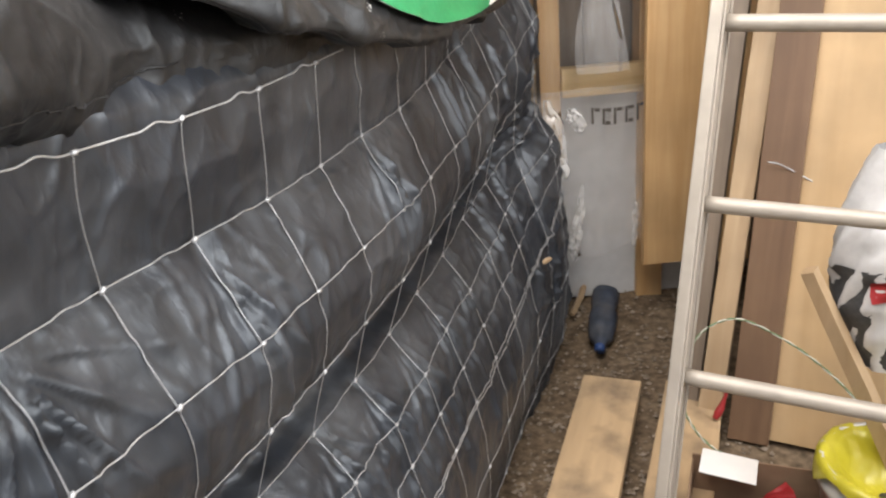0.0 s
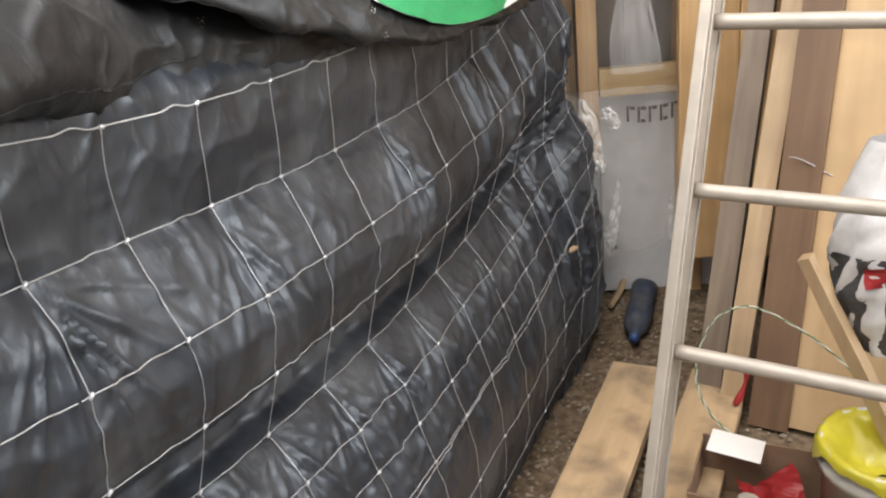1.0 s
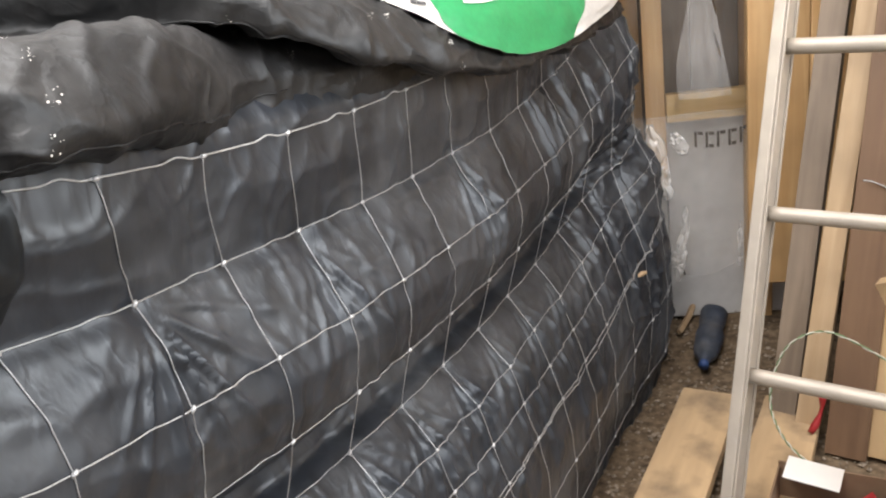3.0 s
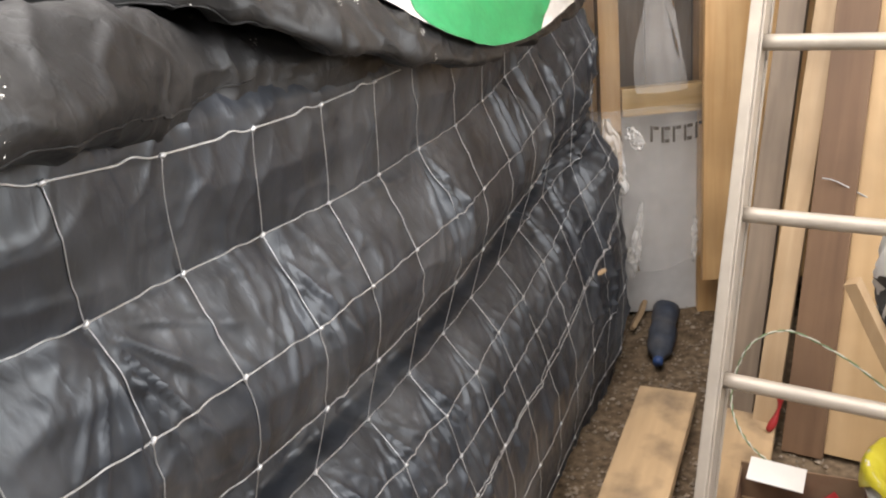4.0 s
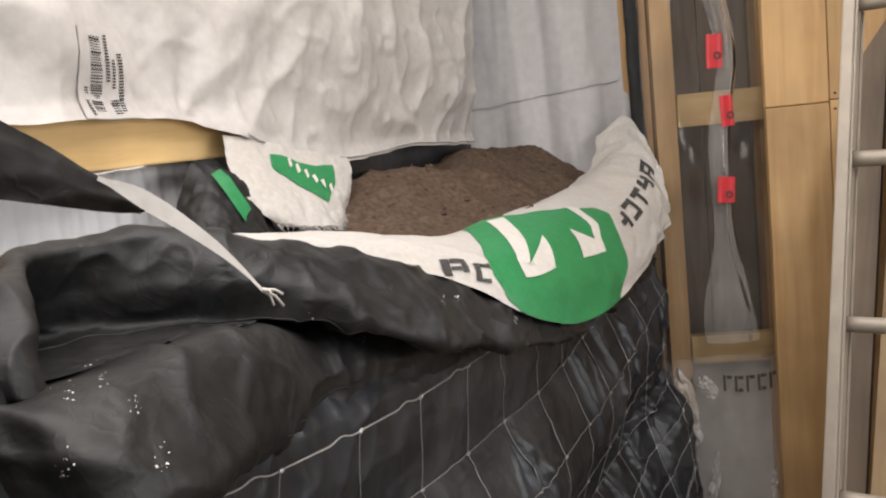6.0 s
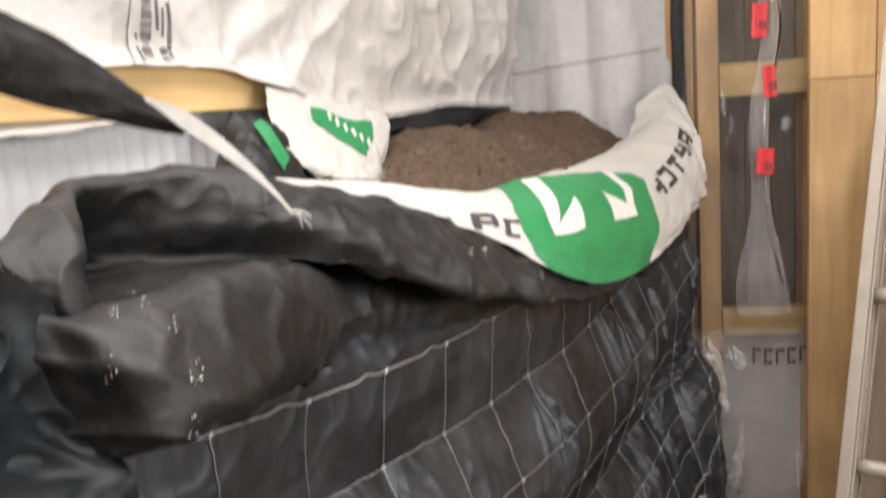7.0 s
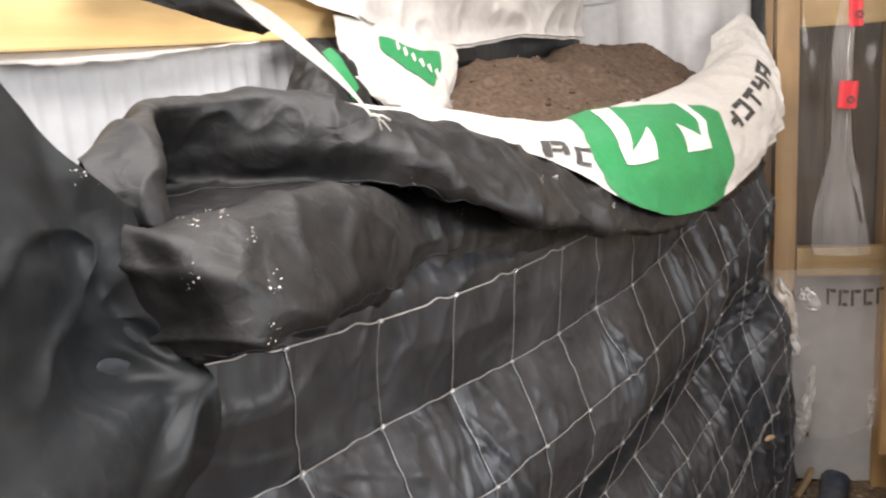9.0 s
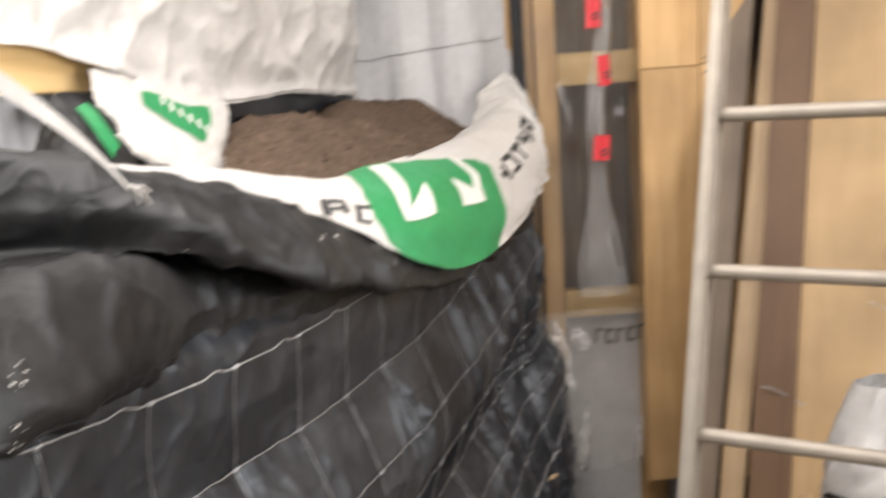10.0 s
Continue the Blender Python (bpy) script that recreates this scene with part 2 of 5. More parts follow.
CABLE_W = mat("white_cord", (0.6, 0.6, 0.52), 0.6, vary=0.1, scale=60)
FLECK = mat("white_droppings", (0.75, 0.74, 0.7), 0.8, vary=0.1, scale=60)


# ---- building helpers ----
def mesh_of(name, verts, faces, material, smooth=True):
    me = bpy.data.meshes.new(name)
    me.from_pydata([tuple(float(c) for c in v) for v in verts], [], [tuple(int(i) for i in f) for f in faces])
    me.materials.append(material)
    if smooth:
        me.polygons.foreach_set("use_smooth", [True] * len(me.polygons))
    me.update()
    return me


def thing(name, label, category, group="", kind=""):
    ob = new(name)
    return tagged(ob, label, category, group, kind)


def part(name, me, parent, label="", m=None):
    ob = new(name, me)
    if parent is not None:
        ob.parent = parent
    if m is not None:
        ob.matrix_basis = m
    return tagged(ob, label)


def one(name, me, label, category, group="", kind="", m=None):
    ob = new(name, me)
    if m is not None:
        ob.matrix_basis = m
    return tagged(ob, label, category, group, kind)


def box_mesh(name, x0, x1, y0, y1, z0, z1, material, bevel=0.003):
    bm = bmesh.new()
    bmesh.ops.create_cube(bm, size=1.0)
    for v in bm.verts:
        v.co = Vector(((x0 + x1) / 2 + v.co.x * (x1 - x0), (y0 + y1) / 2 + v.co.y * (y1 - y0), (z0 + z1) / 2 + v.co.z * (z1 - z0)))
    if bevel:
        bmesh.ops.bevel(bm, geom=bm.edges[:], offset=bevel, segments=2, affect="EDGES", profile=0.6)
    me = bpy.data.meshes.new(name)
    bm.to_mesh(me)
    bm.free()
    me.materials.append(material)
    return me


def tube(points, radius, sides=6, close=True):
    """Vertices and faces of a tube along points; the radius may be a list."""
    pts = np.array(points, float)
    n = len(pts)
    rad = np.full(n, radius) if np.isscalar(radius) else np.array(radius)
    tan = np.gradient(pts, axis=0)
    tan /= np.linalg.norm(tan, axis=1)[:, None] + 1e-9
    ref = np.array([0.0, 0, 1]) if abs(tan[0][2]) < 0.8 else np.array([1.0, 0, 0])
    verts, faces = [], []
    for i in range(n):
        a = np.cross(tan[i], ref)
        a /= np.linalg.norm(a) + 1e-9
        b = np.cross(tan[i], a)
        for k in range(sides):
            w = 2 * math.pi * k / sides
            verts.append(pts[i] + rad[i] * (math.cos(w) * a + math.sin(w) * b))
    for i in range(n - 1):
        for k in range(sides):
            faces.append((i * sides + k, i * sides + (k + 1) % sides, (i + 1) * sides + (k + 1) % sides, (i + 1) * sides + k))
    if close:
        faces.append(tuple(range(sides))[::-1])
        faces.append(tuple((n - 1) * sides + k for k in range(sides)))
    return verts, faces


def spline(points, count):
    """Catmull-Rom through the points, evenly in its parameter."""
    p = np.array(points, float)
    p = np.concatenate([[2 * p[0] - p[1]], p, [2 * p[-1] - p[-2]]])
    m = len(p) - 3
    out = []
    for q in np.linspace(0, m - 1e-6, count):
        i = int(q)
        t = q - i
        a, b, c, d = p[i:i + 4]
        out.append(0.5 * (2 * b + (c - a) * t + (2 * a - 5 * b + 4 * c - d) * t * t + (3 * b - a - 3 * c + d) * t ** 3))
    return np.array(out)


def loft(control, nu, nv):
    """A fine grid through a coarse grid of control points."""
    rows = [spline(r, nv) for r in control]
    cols = np.array(rows)
    return np.stack([spline(cols[:, j], nu) for j in range(nv)], axis=1)


def normals_of(g):
    du, dv = np.gradient(g, axis=0), np.gradient(g, axis=1)
    n = np.cross(du, dv)
    return n / (np.linalg.norm(n, axis=2)[:, :, None] + 1e-9)


def fbm(x, y, z=0.0, octaves=3):
    v, a = 0.0, 1.0
    for o in range(octaves):
        v += a * noise.noise(Vector((x, y, z + 7.3 * o)))
        x, y, a = x * 2.1, y * 2.1, a * 0.5
    return v


def ridge(x, y, z=0.0):
    return 1 - 2 * abs(noise.noise(Vector((x, y, z))))


def rumple(g, amount, scale, seed, stretch=(1, 1), sharp=0.6):
    """Cloth creases along the normals of a grid, broad ones and fine ones."""
    n = normals_of(g)
    out = g.copy()
    for i in range(g.shape[0]):
        for j in range(g.shape[1]):
            x, y = g[i, j] @ SU * scale * stretch[0], g[i, j] @ SV * scale * stretch[1]
            w = fbm(x, y, seed)
            a = max(0, ridge(x * 0.8 + 0.5 * w, y * 0.8, seed + 3)) ** 2 - 0.3
            b = max(0, ridge(x * 2.1 - 0.6 * y, y * 1.9 + w, seed + 5)) ** 3 - 0.15
            c = fbm(x * 5, y * 5, seed + 9)
            out[i, j] += n[i, j] * amount * ((1 - sharp) * w + sharp * 1.3 * a + 0.45 * b + 0.10 * c)
    return out


SU, SV = np.array([0.5, 0.8, 0.2]), np.array([-0.3, 0.1, 1.0])


def grid_faces(nu, nv, wrap=False):
    f = []
    for i in range(nu - 1):
        for j in range(nv - 1 + (1 if wrap else 0)):
            k = (j + 1) % nv
            f.append((i * nv + j, (i + 1) * nv + j, (i + 1) * nv + k, i * nv + k))
    return f


def grid_mesh(name, g, material):
    return mesh_of(name, g.reshape(-1, 3), grid_faces(g.shape[0], g.shape[1]), material)


# the bag wall runs along AX; OUT points from it to the walker's side
AX, OUT = np.array([0.343, 0.939, 0.0]), np.array([0.939, -0.343, 0.0])


def at(s, n, z):
    return AX * s + OUT * n + np.array([0, 0, z])


def smooth(a, b, x):
    t = min(1.0, max(0.0, (x - a) / (b - a)))
    return t * t * (3 - 2 * t)


# ---- ground ----
def ground():
    xs, ys = np.linspace(-2.4, 3.0, 150), np.linspace(-2.6, 3.2, 160)
    v = []
    for x in xs:
        for y in ys:
            z = 0.02 * fbm(x * 2.2, y * 2.2, 1) + 0.008 * fbm(x * 14, y * 14, 5)
            z += 0.035 * smooth(2.15, 2.5, y)
            v.append((x, y, z - 0.005))
    one("ground", mesh_of("ground", v, grid_faces(150, 160), DIRT), "bare dry brown earth floor with loose grit", "ground", kind="structure")
    # loose grit and crumbs, nobody could count them
    verts, faces = [], []
    rnd = random.Random(4)
    for k in range(2600):
        x, y = rnd.uniform(-0.1, 0.75), rnd.uniform(0.9, 2.45)
        r = rnd.choice((0.003, 0.004, 0.005, 0.006, 0.009))
        z = 0.02 * fbm(x * 2.2, y * 2.2, 1) + 0.008 * fbm(x * 14, y * 14, 5) + 0.035 * smooth(2.15, 2.5, y)
        b = len(verts)
        for d in ((1, 0, 0), (-1, 0, 0), (0, 1, 0), (0, -1, 0), (0, 0, 1), (0, 0, -1)):
            q = rnd.uniform(0.6, 1.3) * r
            verts.append((x + d[0] * q, y + d[1] * q, z + d[2] * q * 0.7))
        for f in ((0, 2, 4), (2, 1, 4), (1, 3, 4), (3, 0, 4), (2, 0, 5), (1, 2, 5), (3, 1, 5), (0, 3, 5)):
            faces.append(tuple(b + i for i in f))
    one("grit", mesh_of("grit", verts, faces, STONE, False), "loose grit and crumbs of earth on the floor", "grit", kind="stuff")


# ---- shell of the shed ----
def plank_wall(name, label, x0, x1, y0, y1, z0, z1, along, material, width=0.14):
    """A closed wall of upright boards, each one a piece."""
    wall = thing(name, label, "wall", kind="structure")
    a0, a1 = (x0, x1) if along == "x" else (y0, y1)
    count = max(1, round((a1 - a0) / width))
    w = (a1 - a0) / count
    for k in range(count):
        b0, b1 = a0 + k * w + 0.0015, a0 + (k + 1) * w - 0.0015
        lim = (b0, b1, y0, y1) if along == "x" else (x0, x1, b0, b1)
        part("board", box_mesh("board", *lim, z0, z1, material, 0.002), wall)


def shell():
    plank_wall("wall_north", "grey weathered upright boards behind the studs", -1.2, 1.9, 2.56, 2.585, -0.05, 2.6, "x", GREY_WOOD)
    # unseen east wall, with a wide opening added for the east lamp
    plank_wall("wall_east", "unseen pale upright boards closing the shed", 1.9, 1.925, 1.28, 2.58, -0.05, 2.6, "y", PALE_WALL, 0.2)
    plank_wall("wall_east_sill", "unseen pale upright boards under an opening added for light", 1.9, 1.925, -0.28, 1.28, -0.05, 1.18, "y", PALE_WALL, 0.2)
    plank_wall("wall_east_head", "unseen pale boards over an opening added for light", 1.9, 1.925, -0.28, 1.28, 2.22, 2.6, "y", PALE_WALL, 0.2)
    plank_wall("wall_east_south", "unseen pale upright boards closing the shed corner", 1.9, 1.925, -1.8, -0.28, -0.05, 2.6, "y", PALE_WALL, 0.2)
    # unseen south wall, with an opening added for the south lamp
    plank_wall("wall_south", "unseen pale upright boards beside the added south opening", -2.2, 0.25, -1.825, -1.8, -0.05, 2.6, "x", PALE_WALL, 0.2)
    plank_wall("wall_south_east", "unseen pale upright boards beside the added south opening", 1.65, 1.925, -1.825, -1.8, -0.05, 2.6, "x", PALE_WALL, 0.2)
    plank_wall("wall_south_head", "unseen pale boards over the added south opening", 0.25, 1.65, -1.825, -1.8, 2.25, 2.6, "x", PALE_WALL, 0.2)
    # west wall: pale insulation sheet, corrugated
    g = []
    for s in np.arange(-2.2, 2.36, 0.008):
        g.append([at(s, -1.03 + 0.0035 * math.sin(s * 2 * math.pi / 0.034) + 0.008 * fbm(s * 3, 0.3, 2), z) for z in (-0.05, 0.6, 1.1, 1.3, 1.5, 1.8, 2.6)])
    one("wall_west", grid_mesh("wall_west", np.array(g), PALE_BOARD), "pale bluish white fluted insulation sheet on the shed wall", "wall", kind="structure")
    # unseen ceiling, its opening placed to shape the roof lamp's light
    bm = bmesh.new()
    for x0, x1, y0, y1 in ((-2.3, -0.8, -1.83, 2.6), (0.56, 1.93, -1.83, 2.6), (-0.8, 0.56, -1.83, -0.86), (-0.8, 0.56, 1.46, 2.6)):
        r = bmesh.ops.create_cube(bm, size=1.0)
        for v in r["verts"]:
            v.co = Vector(((x0 + x1) / 2 + v.co.x * (x1 - x0), (y0 + y1) / 2 + v.co.y * (y1 - y0), 2.63 + v.co.z * 0.05))
    me = bpy.data.meshes.new("ceiling")
    bm.to_mesh(me)
    bm.free()
    me.materials.append(PALE_WALL)
    one("ceiling", me, "unseen pale shed ceiling with an opening added for light", "ceiling", kind="structure")


# ---- the bag wall ----
PROFILE = ((-0.05, -0.47), (0.03, -0.46), (0.10, -0.432), (0.17, -0.418), (0.235, -0.416), (0.30, -0.414), (0.345, -0.422), (0.382, -0.432), (0.42, -0.440), (0.458, -0.455),
           (0.50, -0.463), (0.538, -0.482), (0.575, -0.505), (0.602, -0.526), (0.622, -0.565), (0.648, -0.574), (0.672, -0.540), (0.711, -0.498), (0.75, -0.483), (0.79, -0.477),
           (0.832, -0.485), (0.88, -0.503), (0.925, -0.522), (0.951, -0.536), (0.985, -0.532), (1.03, -0.522), (1.10, -0.524), (1.17, -0.56), (1.25, -0.68))


def profile(table, z):
    zs, ns = [p[0] for p in table], [p[1] for p in table]
    i = min(len(zs) - 2, max(0, int(np.searchsorted(zs, z)) - 1))
    t = min(1, max(0, (z - zs[i]) / (zs[i + 1] - zs[i])))
    t = t * t * (3 - 2 * t) * 0.5 + t * 0.5
    return ns[i] + (ns[i + 1] - ns[i]) * t


def rise(s):
    """The courses climb a little towards both ends."""
    near = 0.1 * max(0.0, 1.2 - s) ** 2 if s > 0.2 else 0.1 + 0.1 * (0.2 - s)
    return near + 0.2 * max(0.0, min(s, 2.1) - 1.27) ** 2


# where the wire pulls the film in: along the wall, up, strength, half width of the fan of pleats, its lean
CINCH = ((0.75, 0.955, 1.0, 0.55, 0.15), (1.192, 0.951, 1.1, 0.5, 0.1), (0.455, 0.995, 1.0, 0.8, 0.35), (1.635, 0.98, 0.6, 0.5, 0.0), (0.75, 0.632, 0.9, 0.6, 0.1), (0.897, 0.616, 1.0, 0.6, 0.2), (1.045, 0.61, 1.0, 0.5, 0.1),
         (1.192, 0.608, 1.0, 0.5, 0.0), (1.34, 0.608, 0.9, 0.5, 0.1), (1.488, 0.61, 0.8, 0.4, -0.1), (1.635, 0.635, 0.7, 0.4, 0.0), (0.603, 0.65, 0.7, 0.5, 0.0))
# long hanging folds of the slack film: along the wall, from, to, depth
FOLDS = ((0.795, 0.90, 0.66, 0.006), (0.83, 0.88, 0.67, 0.004), (1.225, 0.93, 0.66, 0.007), (1.26, 0.90, 0.68, 0.005), (1.53, 1.05, 0.72, 0.008), (1.57, 1.0, 0.75, 0.006), (0.62, 0.86, 0.68, 0.004),
         (1.10, 0.56, 0.30, 0.006), (1.26, 0.54, 0.25, 0.007), (1.42, 0.56, 0.2, 0.008), (1.55, 0.58, 0.2, 0.007), (1.70, 1.05, 0.4, 0.009), (1.84, 1.0, 0.25, 0.010), (1.96, 0.95, 0.2, 0.011), (0.97, 0.55, 0.3, 0.005))


def cover_out(s, z, fine=True):
    """How far the black cover stands out from the wall's line at s along it and z up."""
    far = smooth(1.5, 1.95, s)
    low = z - rise(s) * smooth(0.05, 0.42, z)
    n = profile(PROFILE, low) + 0.02 * smooth(1.8, 2.05, s)
    n += 0.065 * smooth(1.7, 2.0, s) * math.exp(-((low - 0.645) / 0.045) ** 2) + 0.035 * smooth(1.9, 2.1, s) * math.exp(-((low - 0.52) / 0.1) ** 2)
    n += 0.022 * (1 - smooth(0.42, 0.58, s)) * smooth(0.85, 0.98, z)
    n += 0.006 * fbm(s * 2.6, z * 2.6, 2, 2)
    if s > 2.12:
        n -= 7.0 * (s - 2.12) ** 2
    if fine:
        rough = 1 + 1.6 * far
        w = fbm(s * 3, z * 3, 9)
        slack = 0.35 + 0.65 * smooth(0.45, 0.55, low) * (1 - smooth(0.85, 0.93, low))
        n += 0.0012 * rough * slack * (max(0, ridge(s * 7 + 1.6 * w, z * 2.3, 4)) ** 2 - 0.3)
        n += 0.0010 * rough * (max(0, ridge(s * 12 - 3 * w, z * 9 + 6 * s, 24)) ** 4 - 0.12)
        n += 0.0007 * rough * fbm(s * 22, z * 18, 6, 3)
        n += 0.0026 * rough * (max(0, ridge(s * 7 + z * 5, z * 8 - s * 5, 12)) ** 5 - 0.1)
        n += 0.0028 * rough * (max(0, ridge(s * 8 - z * 5 + w, z * 6 + s * 4, 32)) ** 6 - 0.08)
        for s0, za, zb, depth in FOLDS:
            if abs(s - s0) < 0.075:
                q = s - s0 - 0.02 * fbm(z * 5, s0 * 9, 3, 2)
                n += 1.3 * depth * (math.exp(-(q / 0.008) ** 2) - 0.6 * math.exp(-((q - 0.017) / 0.010) ** 2)) * smooth(zb, zb + 0.08, z) * (1 - smooth(za - 0.08, za, z))
        for s0, z0, k, wide, lean in CINCH:
            ds, dz = s - s0, z0 - z
            r = math.hypot(ds, dz)
            if r < 0.26:
                n -= 0.010 * k * math.exp(-(r / 0.022) ** 2)
                if dz > -0.01:
                    phi = math.atan2(ds, dz + 0.01) - lean
                    fan = math.exp(-(phi / wide) ** 2) * min(r * 0.11, 0.0085) * math.exp(-max(0.0, r - 0.09) / 0.085)
                    n += k * fan * (2.0 * max(0, math.cos(phi * 21 + 5 * math.sin(s0 * 19) + 1.1 * math.sin(phi * 7))) ** 3 - 0.6)
    return n


def bag_wall():
    wall = thing("bag_wall", "stacked filled bags wrapped in shiny creased black plastic", "bag wall")
    ss, zs = np.arange(-0.6, 2.36, 0.0048), np.arange(-0.04, 1.245, 0.0045)
    g = np.array([[at(s, cover_out(s, z), z) for z in zs] for s in ss])
    part("plastic_cover", grid_mesh("plastic_cover", g, BLACK_FILM), wall)
    # filled body behind and under the cover
    c = [[at(s, -0.60, 0.0), at(s, -0.62, 1.1), at(s, -0.72, 1.19), at(s, -0.95, 1.2), at(s, -1.0, 0.0)] for s in (-0.6, 0.3, 1.2, 2.05)]
    part("filled_core", grid_mesh("filled_core", loft(c, 30, 40), BLACK_CLOTH), wall)


STAYS = [0.455 + 0.1475 * k for k in range(-1, 12)]
ROWS = ((1.10, 0.345, 1.12, 0.0016), (0.951, -0.5, 2.16, 0.0012), (0.832, -0.5, 2.16, 0.0012), (0.711, -0.5, 2.16, 0.0011), (0.608, -0.5, 2.16, 0.0011),
        (0.535, -0.5, 2.16, 0.0011), (0.457, -0.5, 2.16, 0.0011), (0.382, -0.5, 2.16, 0.0012), (0.235, -0.5, 2.16, 0.0011), (0.10, -0.5, 2.16, 0.0012))


def wire_out(s, z):
    return max(cover_out(s + d, z + e) for d in (-0.006, 0, 0.006) for e in (-0.006, 0, 0.006)) + 0.002


def stay_at(s, z):
    return s - 0.016 * smooth(0.96, 1.10, z)


def top_row(s):
    return 1.097 + 0.145 * max(0.0, 1.0 - s) ** 2


def fence():
    f = thing("wire_fence", "galvanised stock fence stretched over the black plastic", "wire fence")
    rnd = random.Random(11)
    knot_v, knot_f = tube([(-0.004, 0, -0.001), (-0.002, 0, 0.0006), (0.002, 0, -0.0006), (0.004, 0, 0.001)], [0.0016, 0.0028, 0.0028, 0.0016], 6)
    knot = mesh_of("knot", knot_v, knot_f, WIRE)
    lines = []
    for row, (z0, s0, s1, r) in enumerate(ROWS):
        ss = np.arange(s0, s1, 0.007)
        zz = []
        for s in ss:
            u = (s - STAYS[0]) / 0.1475
            crimp = 0.004 * math.sin(u * 4 * math.pi) * math.exp(-(((u - 0.1) % 1 - 0.55) / 0.16) ** 2)
            z = z0 + 0.003 * fbm(s * 2, row, 3) + crimp * (1 if row == 0 else 0.5)
            zz.append(z + (top_row(s) - z0 if row == 0 else rise(s) * smooth(0.05, 0.42, z0)))
        out = np.array([wire_out(s, z) for s, z in zip(ss, zz)])
        if row == 0:
            out = np.maximum(out, -0.508)
        wide = np.pad(out, 6, mode="edge")
        soft = np.array([wide[k:k + 13].mean() for k in range(len(out))])
        soft = np.maximum(soft, out - 0.003)
        lines.append((ss, zz, soft))
        part("line_wire", mesh_of("line_wire", *tube([at(s, n, z) for s, n, z in zip(ss, soft, zz)], 0.72 * r), WIRE), f)
        if row == 7:
            # the selvedge of a second width of fence laid over the first
            pts = [at(s, n + 0.0022, z - 0.008 - 0.006 * math.sin(s * 9)) for s, n, z in zip(ss, soft, zz)]
            part("line_wire", mesh_of("line_wire", *tube(pts, 0.8 * r), WIRE), f)
    for k, s in enumerate(STAYS):
        nodes = []
        for row, (z0, s0, s1, r) in enumerate(ROWS):
            if s0 < s < s1 and not (row == 0 and s < 0.4):
                ss, zz, soft = lines[row]
                z = float(np.interp(stay_at(s, z0), ss, zz))
                n = float(np.interp(stay_at(s, z0), ss, soft))
                nodes.append((z, n))
                part("knot", knot, f, m=Matrix.Translation(at(stay_at(s, z), n + 0.001, z)) @ pose(0, 0, 0, rnd.uniform(-30, 30), rnd.uniform(-50, 10), 70))
        if s < 0.4:
            nodes.insert(0, (1.10, wire_out(s, 1.10)))
        elif s > 1.12:
            nodes.insert(0, (1.085, wire_out(s, 1.085)))
        pts = []
        for (za, na), (zb, nb) in zip(nodes, nodes[1:]):
            for t in np.linspace(0, 1, 14, endpoint=False):
                z = za + (zb - za) * t
                q = stay_at(s, z) + 0.003 * math.sin(t * math.pi) * math.sin(k * 5 + za * 40)
                flat = na + (nb - na) * t
                pts.append(at(q, max(flat, cover_out(q, z) + 0.0012), z))
        pts.append(at(stay_at(s, nodes[-1][0]), nodes[-1][1], nodes[-1][0]))
        part("stay_wire", mesh_of("stay_wire", *tube(pts, 0.0007, 5), WIRE), f)


def from_table(table):
    return [[at(*p) for p in row] for row in table]


